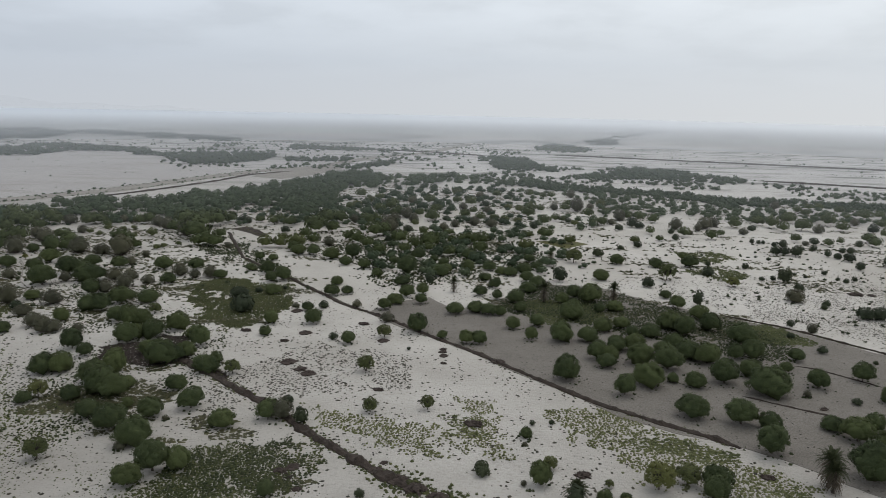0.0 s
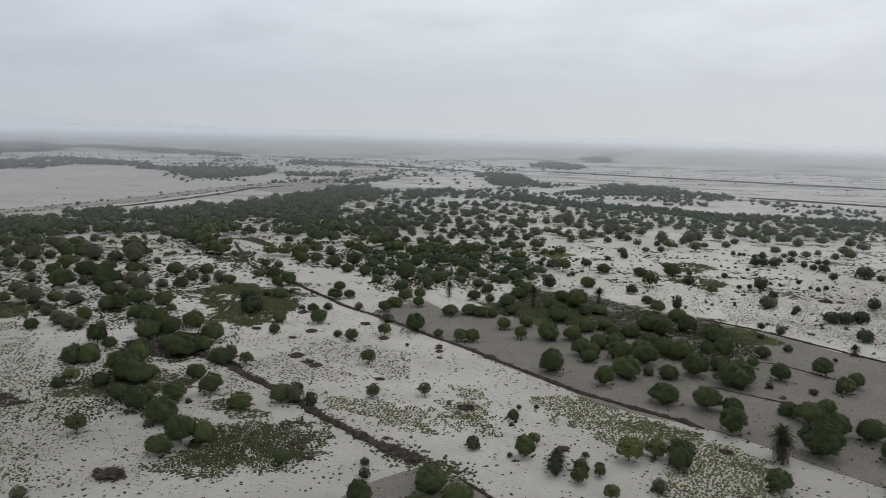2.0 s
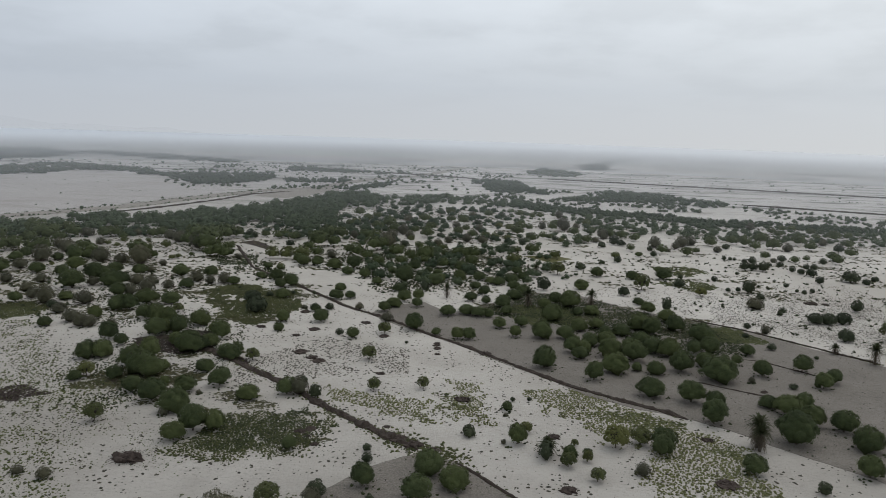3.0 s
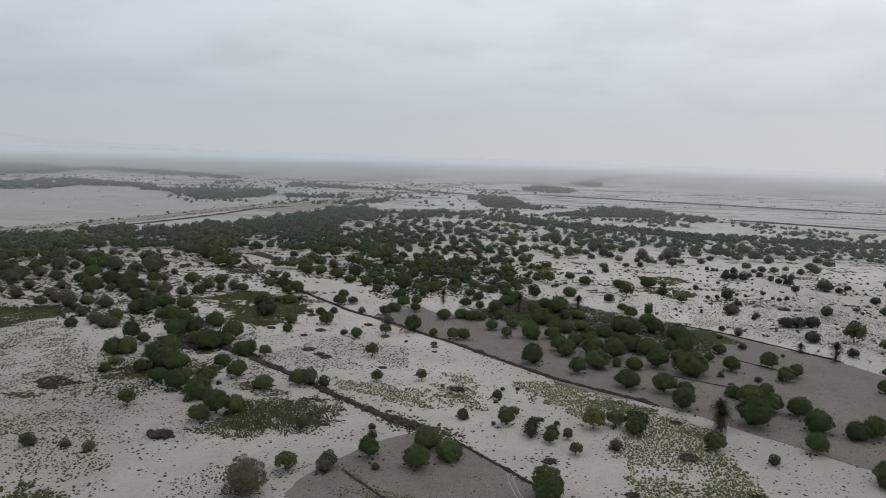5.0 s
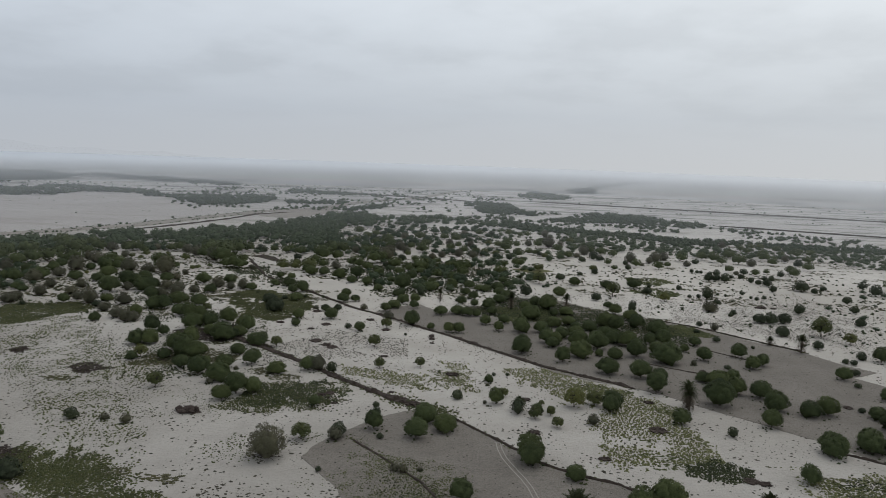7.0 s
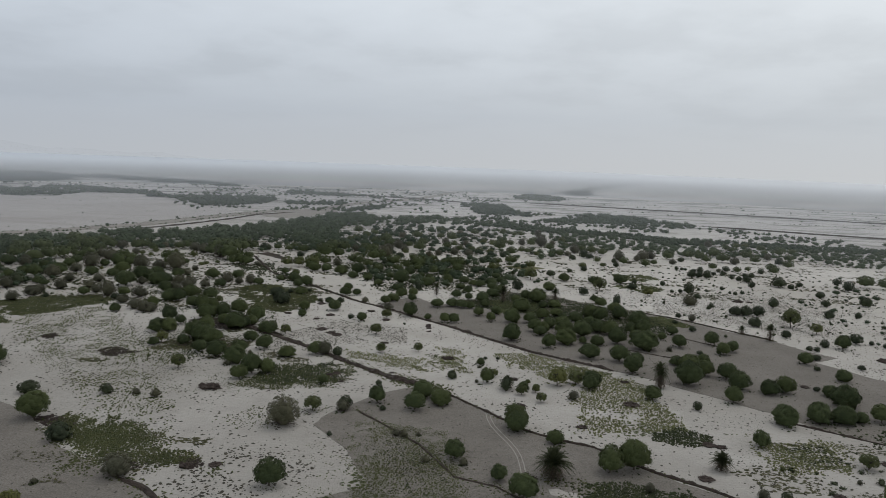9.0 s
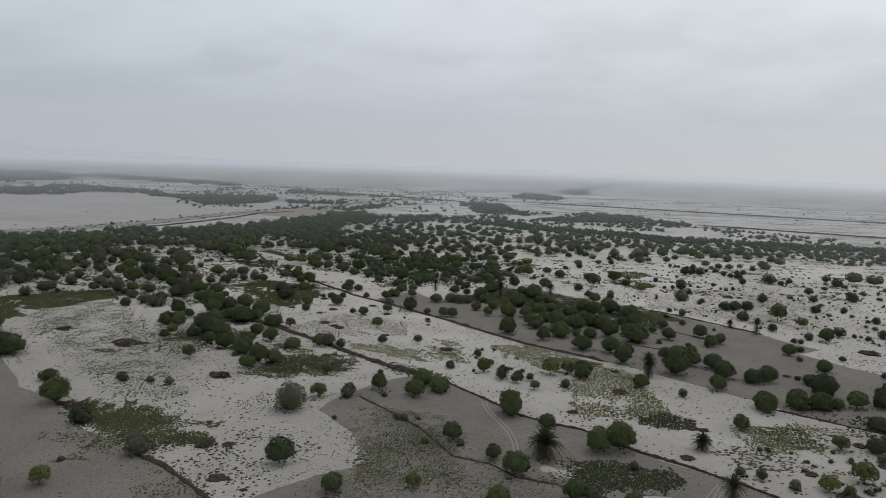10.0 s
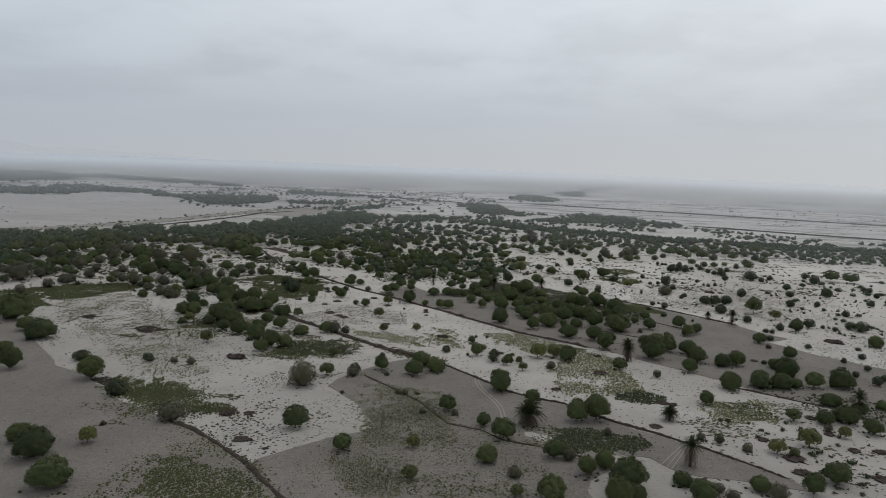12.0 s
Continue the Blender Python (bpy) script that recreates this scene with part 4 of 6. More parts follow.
plant(round_tree, [
    (247.6, 492.4, 6.3), (248.1, 506, 6.5), (-60, 506.5, 7.2), (13.1, 507.5, 8.9), (279.8, 508.6, 7.4), (-17.2, 514.8, 9),
    (85.6, 517.6, 5.7), (92.5, 518.7, 5.7), (3.7, 520.2, 7), (265.8, 525.7, 5.9), (-55.1, 526.6, 7.5), (274.2, 527.5, 6.8),
    (-71.1, 545.1, 8.6), (71.8, 561.9, 6.2), (78.7, 563.2, 6.2), (35.7, 563.3, 7.1), (3, 565.4, 8), (61.9, 571.8, 7.2),
])
plant(open_tree, [
    (20.2, 10, 3.2), (-2.7, 15.8, 3.8), (-79.3, 29.4, 4.4), (-2.6, 33.2, 3.6), (91.8, 35.3, 2.9), (88.6, 37.6, 4.9),
    (99.1, 42.2, 5.9), (112.6, 49.6, 3.7), (82.7, 58.6, 1.5), (104.6, 61.5, 4.9), (-32, 88.4, 5.2), (32.3, 101.3, 3.4),
    (27.3, 107.4, 3.9), (31.9, 110, 2.6), (39.7, 117.5, 6.3), (30.5, 117.8, 1.9), (45.9, 119.8, 5.4), (-81.3, 123, 5),
    (20.1, 124.1, 3.2), (-18.3, 148.8, 4), (-5.1, 150.9, 3.5), (-98, 152.5, 5), (-57, 170.4, 4.6), (-22.4, 174.5, 5),
    (165.8, 201.1, 5.4), (-20.3, 203.4, 5), (160.3, 212.8, 8.6), (-99.1, 222.8, 4.5), (115.2, 278.5, 5.6), (90.9, 287.7, 7.9),
])
plant(open_tree, [
    (-189.1, 300, 2.7), (56.6, 318.3, 8.1), (-141.3, 326.4, 3.7), (-139.7, 330.6, 3.2), (-92.1, 337.9, 7.1), (-85, 338.5, 6.6),
    (-77, 339.2, 9.3), (37, 345.3, 8.1), (-165.1, 354.9, 3.7), (-184.7, 358.7, 3.2), (-88.1, 358.7, 4.9), (-157.5, 359.8, 5.2),
    (-192.8, 364.8, 3.8), (62.5, 366.9, 6.5), (-187.8, 374.5, 4.2), (-180.1, 376.6, 2.7), (-175.9, 379.2, 3.1), (-22.1, 412.8, 4.6),
    (75.1, 426.5, 4.8), (46.3, 480.5, 6.9), (-66.5, 484.6, 6.9), (39.2, 489.7, 5.8), (108.6, 515.8, 6.7),
])
plant(grey_shrub, [
    (66.3, 10.9, 3.7), (76.9, 12.4, 5), (64.5, 14.3, 3.4), (20.6, 18.7, 3.7), (34.6, 29.2, 4.1), (81.2, 37.9, 2.9),
    (-81, 40.8, 1.7), (72.1, 45, 2.9), (-66, 45.5, 7.2), (47.9, 45.8, 2.4), (97.4, 52.9, 1.4), (110.5, 54, 2.8),
    (8.2, 56.2, 2.2), (-0.7, 57.5, 2.2), (-6.3, 71.7, 2.4), (-8.2, 72.5, 2.4), (-2.7, 72.8, 1.4), (-37.7, 77.6, 10),
    (-23.8, 88.7, 4.3), (-77.5, 95.2, 3.4), (-83.7, 96.8, 2.7), (42.4, 104.6, 3.8), (14.3, 117.5, 1.4), (-66.9, 127.6, 2.8),
    (16.1, 133.9, 1.3), (-63.3, 141.8, 1.7), (-37.7, 144.3, 5.7),
])
plant(grey_shrub, [
    (90, 164.1, 2.2), (-191.6, 195.6, 5.8),
    (-113.2, 199.7, 4.1), (-124.6, 200.3, 6), (-121.7, 200.7, 6.8), (-130.2, 205.7, 6.6), (-187.8, 212.8, 6.4),
    (-140.6, 217, 6.5), (117.6, 218, 4), (-20.9, 219.4, 5.3), (-186.3, 226.1, 8.1), (-211, 229.2, 14), (-153.3, 230, 8.2),
    (-138.4, 230.6, 8.2), (-186.5, 232.6, 6.1), (-54.1, 233.5, 3), (-33.1, 235.8, 3.9), (-161.8, 236.6, 5.6), (-207.4, 240.8, 7.2),
])
plant(grey_shrub, [
    (-182.1, 242.6, 6.5), (-127.9, 247.1, 6.4), (-170.9, 248.3, 5.8), (-229.9, 248.6, 7.4), (-124.2, 254.6, 8.1), (130.4, 257.1, 8.4),
    (-118.1, 261.5, 5.8), (-150.4, 261.9, 5.4), (-187.9, 262.5, 6), (-174.1, 264.3, 5.8), (-145.9, 265.2, 5.8), (-133.7, 266.9, 7.4),
    (-127.3, 267.3, 6.4), (-103.5, 272.1, 5), (-202.5, 273.7, 9.3), (-98, 274.1, 6.6), (-110.7, 275.9, 7.1), (-199.6, 292.1, 7.8),
    (-139.1, 293.7, 5.9), (-233.1, 301.7, 8), (-139.5, 309.6, 4.3), (-200.2, 311.1, 10.3), (-151.4, 311.2, 12.5), (-161.7, 313.5, 8.1),
    (-172.6, 314.3, 10.3), (-109.1, 333, 4.3), (-202.1, 338.4, 9.9), (-62.1, 345.8, 7), (-213, 349.9, 6.9), (-141.1, 363.9, 10.5),
])
plant(grey_shrub, [
    (-197.2, 364.9, 5.9), (192, 376.9, 4.3), (-158.4, 382.4, 9.6), (-167.9, 392.3, 8.2), (-35.5, 393.3, 12.6), (-218.9, 393.8, 9.5),
    (-5, 396.3, 6.4), (-192.5, 403.7, 5.5), (138.8, 404.5, 3.3), (170.7, 408, 6), (1.5, 411, 6.6), (23.5, 414.7, 8),
    (147, 416.3, 5.8), (13.4, 417.1, 7.3), (220, 418.9, 7.5), (-59.1, 419.2, 6.7), (134.7, 420.2, 9.2), (-34.8, 423.3, 8.1),
    (-23.7, 424.2, 6.8), (153.9, 425.4, 10.4), (162.4, 433.9, 8.4), (99.4, 434.7, 6), (-29.1, 442.7, 9.2), (107.6, 450.7, 8.8),
    (259.1, 450.7, 6.6), (23.8, 471.6, 6.7), (7.5, 488.1, 7), (86.7, 489.4, 11.6), (71.3, 492.7, 7), (98, 499.3, 6.3),
])
plant(grey_shrub, [
    (-29.5, 512.2, 8.1), (240.7, 526.1, 8.5), (21.7, 554.1, 7.9), (95.2, 567.3, 8.1),
])
plant(dark_bush, [
    (76, 42.8, 2.8), (-87.8, 63.2, 5.9), (-24.8, 71, 1.5), (-13, 90.2, 2), (-23.3, 90.9, 4), (-113.2, 95.3, 6.1),
    (-91.6, 96.6, 3.4), (-92.4, 97.2, 3.7), (-115, 98.1, 3.1), (151.6, 98.5, 3.8), (77.3, 98.9, 2.9), (157, 103.2, 3),
    (-15.4, 106.9, 2.6), (149.4, 107.3, 2.6), (-16, 111.9, 2.2), (159.2, 116.5, 2.7), (150.6, 116.5, 1.8), (123.3, 120.4, 2.3),
    (6.7, 121, 3.2), (6.6, 122.7, 3.1), (155.5, 125.2, 2.3), (166.5, 132.2, 3.3), (-32.9, 142, 3.6), (18.7, 143.8, 1.4),
    (136, 144.2, 2.5), (23.2, 144.6, 1.4), (173.1, 145.8, 2.5), (153.3, 146.7, 3), (-34.7, 148.4, 1.7), (-38.3, 152.6, 3),
])
plant(dark_bush, [
    (143, 158, 3.6), (100.2, 160, 2.6), (149.7, 170.4, 2.7), (147.8, 172.2, 2.7), (156.9, 178.1, 3.9), (182.8, 179.6, 2.8),
    (195.4, 180.6, 6.7), (179.7, 184.4, 2.3), (193, 185.2, 5.7), (173.8, 185.6, 5.7), (121.6, 189.2, 1.6), (-12.1, 192.1, 1.4),
    (148.4, 192.5, 4.6), (110.9, 198, 3.3), (-35.4, 200, 3), (143.6, 211.7, 6.1), (108, 212.3, 2.8), (207.3, 214.3, 4.3),
    (204.5, 215.9, 2.5), (-213.9, 221, 5.3), (-177.7, 221.8, 2.7), (-147.1, 224.1, 4.5), (113.6, 224.5, 2.9), (-70.9, 227, 8.4),
    (-44.5, 234, 3.9), (189.5, 234.6, 5.2), (149.5, 235, 6.5), (144.8, 235.9, 6.5), (156, 236.2, 6.5), (205.1, 236.9, 3.3),
])
plant(dark_bush, [
    (237.4, 243.1, 4.7), (-77.1, 244.1, 7.6), (136.1, 246.6, 2.7), (-207.9, 250.1, 7.4), (139, 250.7, 3.2), (-72.2, 252.6, 3.3),
    (173.6, 257.8, 5.5), (-63.6, 258, 1.9), (-55.1, 258.8, 1.7), (204.4, 265.3, 4.9), (227.8, 268.8, 7.1), (257.5, 270.2, 3.6),
    (79.5, 275, 5.5), (140.9, 275.9, 4), (44.8, 281.4, 6.6), (140.6, 288.7, 6.3), (264.8, 289.2, 3.8), (166.9, 289.2, 2.6),
    (215.2, 290.6, 5.3), (132.1, 290.7, 2.6), (136.9, 291.2, 2.6), (172.4, 292.8, 2.7), (165.8, 293.9, 1.9), (264.7, 294.7, 3.8),
    (153.9, 297.8, 1.9), (111.6, 297.9, 5.9), (151.6, 302.9, 1.9), (165.4, 304.5, 2.8), (133.6, 312.5, 3.4), (244.8, 315.1, 7.1),
])
plant(dark_bush, [
    (188, 316.3, 4.6), (211.9, 317.5, 4), (118.5, 317.7, 2.9), (206.8, 322.4, 9.6), (221.5, 326.2, 4.1), (153.6, 333.8, 2.4),
    (71.2, 334.8, 6), (193.2, 335.5, 6), (251, 337.9, 5.8), (190.7, 341.2, 4.3), (188.2, 346.1, 3.7), (172.6, 346.5, 6.2),
    (167.9, 348.5, 5.6), (163.7, 349.4, 5.6), (86.2, 352.6, 3.8), (24.3, 355.6, 2), (200.8, 356, 3.8), (205.5, 356.7, 4.5),
    (96.6, 359.4, 4.7), (182.3, 360.9, 3.2), (-32.7, 361.2, 5.8), (188.9, 361.9, 3.9), (27.6, 370.4, 2.1), (176.9, 370.6, 4.8),
    (172.7, 371.1, 3.6), (219.3, 373.8, 4.3), (167.1, 378.1, 2.8), (169.7, 378.3, 2.5), (164, 379.4, 2.8), (198, 379.8, 5.6),
])
plant(dark_bush, [
    (-92.3, 380.6, 5.5), (124.1, 385.2, 4.4), (-25, 389.9, 6.3), (127, 403.2, 3.9), (-120, 407.1, 4.3), (48.4, 410.4, 4.6),
    (-124.9, 413.6, 6), (99.2, 413.6, 5.4), (113.7, 422, 6.2), (181.7, 422.8, 5.5), (255.2, 423.3, 6.9), (109.9, 426, 6.9),
    (-3.8, 435.3, 5.6), (73.3, 439.1, 4.5), (46.8, 503.7, 3.2), (24.1, 505.3, 7.2), (46.5, 557.4, 6.2),
])
plant(brush_heap, [
    (106.8, 24, 4.5), (89.2, 26.2, 4.9), (-37.4, 29.6, 1.9), (-44.7, 34.3, 3.6), (91.3, 34.4, 5.6), (116.8, 40.4, 4),
    (110.1, 40.9, 3.5), (89.2, 46, 3.7), (23.2, 50, 3), (-53.1, 51, 4.5), (109.6, 51.7, 3.1), (-47.4, 52.3, 3),
    (62.7, 53, 3.7), (111.1, 64.2, 3.7), (73.5, 71.6, 3.4), (70.8, 72.8, 3.7), (40.6, 82.1, 3.5), (25.8, 96.9, 4.1),
    (58.6, 101.1, 5), (-64.9, 104.3, 7.6), (-2, 112, 4.5), (-27.8, 114, 2.3), (-6, 115, 5.5), (-9.5, 118, 4.5),
    (-32.5, 120.6, 3.1), (-14, 121.5, 3.2), (26.4, 121.9, 3.8), (-30.3, 122, 3.1), (62.6, 122.7, 3.4), (121.4, 124.1, 3.2),
])
plant(brush_heap, [
    (-12.7, 124.8, 2), (5.8, 143.2, 5), (90.4, 156.5, 2.7), (170.6, 157.8, 8.3), (-17.7, 161.7, 3.1), (-37.4, 171.3, 4.2),
    (-39.8, 174.3, 4), (-44.4, 179.3, 4.7), (-1.6, 181.5, 2.1), (13.6, 183.4, 4.5), (-1.8, 187.6, 2.8), (-2, 190.9, 2.9),
    (-1.9, 193.3, 2.5), (-49.6, 197.4, 3.3), (-20.3, 199.4, 3.7), (-45.1, 205.1, 4.2), (-63.7, 206.3, 3.9), (-28, 215.8, 4),
    (-52.8, 228.5, 4.2), (166.3, 269.3, 3.4), (160.5, 269.6, 6.4),
])
plant(date_palm, [
    (63.2, 27.8, 5), (27.8, 51.1, 5.7), (68.2, 58.2, 4.5), (127.3, 68.5, 5.1), (23.5, 112.9, 4.1), (72.5, 118, 4.5),
    (72.7, 120.1, 5.4), (138.3, 185.4, 4.8), (131, 195.6, 3.5), (34.2, 248.6, 5.5), (60.3, 250.9, 5.1), (1, 259.9, 4.3),
    (46.3, 321.4, 4.1),
])
plant(upright_tree, [
    (22.8, 110.1, 3.5), (90.7, 248.4, 4.5), (-8.7, 270.4, 4), (98.3, 372.3, 5.2), (40.6, 432.4, 4.8),
])

# ---- woods and scattered trees of the distance ----
def far_tree(width, height, sprays, leaf, seed):
    return crown_shape(width, height, 0.07 * width if sprays > 80 else 0.0, 6 if sprays > 80 else 3 if sprays > 20 else 2, sprays, leaf, seed, 0.86)[:3]


MIDDLE_TREES = [far_tree(1.0, (0.56, 0.62, 0.68, 0.52)[k], 240, 0.08, 800 + k) for k in range(4)]
SCRUB = [far_tree(1.0, (0.5, 0.62, 0.42)[k], 18, 0.3, 840 + k) for k in range(3)]
FAR_TREES = [far_tree(1.0, (0.5, 0.6, 0.44)[k], 50, 0.17, 820 + k) for k in range(3)]


def filled(poly, gap, low, high, clump=0.0, seed=1.0, feather=0.0):
    """Places in a polygon about gap apart, thinned where a slow noise says so."""
    xs = [p[0] for p in poly]
    ys = [p[1] for p in poly]
    gx, gy = np.meshgrid(np.arange(min(xs), max(xs), gap), np.arange(min(ys), max(ys), gap))
    gx, gy = gx.ravel() + rng.uniform(-0.5, 0.5, gx.size) * gap, gy.ravel() + rng.uniform(-0.5, 0.5, gy.size) * gap
    keep = inside(poly, gx, gy)
    gx, gy = gx[keep], gy[keep]
    if clump:
        thin = np.array([noise.noise(Vector((x * 0.02, y * 0.012, seed))) + 0.6 * noise.noise(Vector((x * 0.07, y * 0.05, seed))) for x, y in zip(gx, gy)])
        if feather:
            thin += 0.8 * (np.clip(to_edge(poly, gx, gy) / feather, 0, 1) - 1)
        keep = thin > clump - 0.6
        gx, gy = gx[keep], gy[keep]
    n = len(gx)
    return np.stack([gx, gy, np.zeros(n), rng.uniform(low, high, n), rng.uniform(0, 6.28, n)], -1)


def between(rows):
    """Only the places that keep clear of the single trees."""
    keep = np.ones(len(rows), bool)
    for x, y, w, _ in PLANTED:
        keep &= np.hypot(rows[:, 0] - x, rows[:, 1] - y) > 0.4 * (rows[:, 3] + w)
    return rows[keep]


PLOT = [(-266, 375), (-207, 387), (-174, 399), (-159, 386), (-131, 397), (-87, 408), (-57, 384), (-21, 255), (-41, 157), (-115, 152)]
PLOT_EAST = [(97, 464), (152, 472), (176, 454), (280, 457), (304, 417), (206, 276), (57, 262)]
MIDLAND = [(-95, 553), (-56, 683), (150, 729), (74, 347), (-44, 334), (-67, 406)]
GLADE = [(-263, 408), (-274, 434), (-260, 434), (-258, 449), (-246, 457), (-236, 438), (-251, 421), (-253, 405)]


def wood(name, templates, places, label, mat=None):
    if name in ("woodland", "scattered_trees"):
        places = between(places)
        places = places[~inside(MIDLAND, places[:, 0], places[:, 1]) | (rng.random(len(places)) < 0.46)]
        places = places[~(inside(PLOT, places[:, 0], places[:, 1]) | inside(PLOT_EAST, places[:, 0], places[:, 1]) | inside(GLADE, places[:, 0], places[:, 1]))]
    if len(places):
        tagged(new(name, merged(name, templates, places, mat or LEAF_FAR)), label, "woodland", kind="stuff")


STAND = [far_tree(1.0, (0.66, 0.72, 0.8, 0.62)[k], 900, 0.055, 880 + k) for k in range(4)]
beyond = np.array(BEYOND)
wood("distant_trees", STAND, beyond[beyond[:, 5] == 0][:, :5], "rounded dark-green thorn trees spread over pale silt", LEAF)
wood("distant_trees", STAND, beyond[beyond[:, 5] == 1][:, :5], "lighter olive trees spread over pale silt", LEAF_LIGHT)
WOOD = [(-420, 400), (-286, 428), (-272, 452), (-277, 484), (-249, 494), (-226, 476), (-209, 508), (-198, 536), (-178, 544), (-164, 572), (-148, 607), (-130, 668), (-122, 718), (-95, 738), (-56, 705), (-9, 717), (94, 676), (88, 633), (36, 638), (-7, 646), (-48, 614), (-83, 567), (-78, 477), (-85, 428), (-112, 449), (-136, 449), (-135, 398), (-151, 384), (-180, 425), (-205, 439), (-227, 415), (-237, 395), (-229, 358), (-246, 355), (-330, 330)]
wood("woodland", MIDDLE_TREES, filled(WOOD, 6.6, 3.6, 11.0, 0.12, 1.0, 10.0), "dense dark-green thorn wood beyond the fields")
THIN = "scattered dark-green trees on pale silt"
wood("scattered_trees", MIDDLE_TREES, filled([(-81, 559), (-47, 604), (35, 627), (52, 582), (45, 421), (40, 400), (-31, 400), (-66, 404), (-78, 477)], 8.4, 4.0, 8.5, 0.26), THIN)
wood("scattered_trees", MIDDLE_TREES, filled([(55, 614), (103, 591), (149, 578), (178, 547), (199, 515), (265, 517), (337, 514), (420, 500), (360, 400), (289, 425), (180, 405), (111, 405), (45, 405)], 7.8, 2.6, 7.5, 0.3, 5.0), THIN)
wood("scattered_trees", MIDDLE_TREES, filled([(-300, 430), (-255, 400), (-178, 255), (-330, 230), (-400, 330)], 8.0, 3.5, 8.5, 0.32, 9.0), THIN)
wood("scattered_trees", MIDDLE_TREES, filled([(200, 316), (240, 400), (330, 370), (420, 330), (280, 180), (180, 170)], 13, 2.0, 5.0, 0.55, 2.0), "thinly scattered bushes on pale silt")
wood("scattered_trees", MIDDLE_TREES, filled([(-30, 300), (38, 285), (58, 330), (40, 398), (-45, 398)], 8.5, 3.5, 7.0, 0.42, 15.0), THIN)
wood("scattered_trees", MIDDLE_TREES, filled([(-262, 405), (-205, 435), (-151, 384), (-135, 398), (-92, 425), (-85, 400), (-150, 380), (-215, 345)], 9.0, 4.0, 8.0, 0.3, 16.0), THIN)
wood("scattered_trees", MIDDLE_TREES, filled([(-106, 394), (-90, 440), (-82, 500), (-72, 480), (-50, 455), (-52, 392)], 7.6, 4.5, 8.5), THIN)
FILL_TREES = [far_tree(1.0, (0.6, 0.68, 0.74, 0.56)[k], 420, 0.075, 860 + k) for k in range(4)]
wood("scattered_trees", FILL_TREES, between(filled([(-240, 362), (-160, 400), (-123, 388), (-98, 300), (-95, 245), (-125, 215), (-150, 205), (-178, 255)], 8.2, 3.5, 7.5, 0.34, 18.0)), THIN)
wood("scattered_trees", FILL_TREES, between(filled([(-110, 388), (45, 398), (40, 300), (-30, 285), (-70, 330)], 9.0, 3.5, 7.0, 0.46, 19.0)), THIN)
wood("scattered_trees", FILL_TREES, between(filled([(45, 398), (240, 398), (250, 330), (200, 300), (100, 290), (50, 300)], 11.0, 2.0, 5.5, 0.5, 20.0)), THIN)
wood("tree_belt", FAR_TREES, filled([(63, 713), (114, 660), (162, 634), (224, 585), (290, 570), (361, 554), (470, 530), (450, 490), (339, 517), (269, 524), (200, 518), (181, 555), (151, 587), (103, 595), (57, 644)], 4.8, 3.0, 7.5, 0.06, 3.0, 12.0), "long dark belt of thorn trees")
wood("tree_belt", FAR_TREES, filled([(115, 749), (168, 832), (216, 891), (251, 887), (286, 798), (321, 762), (290, 689), (234, 695), (183, 720), (123, 720)], 6.4, 3.0, 8.5, 0.24, 4.0, 16.0), "dark belt of thorn trees on the plain")
wood("tree_belt", FAR_TREES, filled([(17, 996), (56, 1051), (111, 1002), (120, 883), (134, 790), (82, 787), (37, 810), (35, 926)], 6.8, 3.0, 8.5, 0.26, 6.0, 18.0), "dark belt of trees on the plain")
wood("tree_belt", FAR_TREES, filled([(-800, 1000), (-652, 1002), (-655, 1092), (-609, 1123), (-525, 1081), (-417, 1011), (-387, 956), (-324, 1002), (-241, 1002), (-223, 924), (-229, 857), (-255, 782), (-303, 788), (-352, 865), (-453, 962), (-514, 972), (-516, 903), (-555, 846), (-760, 820)], 6.8, 3.0, 10.0, 0.3, 7.0, 20.0), "long dark belt of trees beyond the road")
wood("tree_belt", FAR_TREES, filled([(-1400, 1650), (-1063, 1656), (-1030, 1762), (-854, 1591), (-795, 1656), (-625, 1564), (-465, 1457), (-343, 1302), (-416, 1300), (-530, 1320), (-651, 1399), (-754, 1444), (-740, 1238), (-729, 1124), (-1100, 1150)], 9, 3.0, 11.0, 0.46, 8.0, 25.0), "far grey-green belt of trees")
wood("tree_belt", FAR_TREES, filled([(239, 1527), (362, 1775), (404, 1711), (350, 1474), (249, 1439)], 8, 3.0, 9.0, 0.46, 9.0, 20.0), "far grey belt of trees")
wood("tree_belt", FAR_TREES, filled([(330, 1754), (470, 2070), (768, 2728), (729, 2515), (485, 1927), (348, 1705)], 11, 3.0, 10.0, 0.5, 10.0, 20.0), "far grey belt of trees")
wood("tree_belt", FAR_TREES, filled([(130, 1238), (196, 1477), (220, 1401), (254, 1284), (226, 1188), (153, 1138)], 8, 4.0, 10.0, 0.3, 11.0, 15.0), "far grey belt of trees")
wood("tree_belt", FAR_TREES, np.concatenate([filled([(-319, 1249), (-240, 1257), (-150, 1193), (-87, 1125), (-89, 1037), (-174, 1095), (-270, 1125)], 8, 3.0, 8.0, 0.5, 12.0, 20.0),
     filled([(-220, 925), (-134, 941), (-127, 890), (-203, 868)], 8, 5.0, 9.0), filled([(-127, 790), (-96, 873), (-71, 924), (-72, 845), (-112, 779)], 7, 4.0, 8.0)]), "thin far belt of trees")

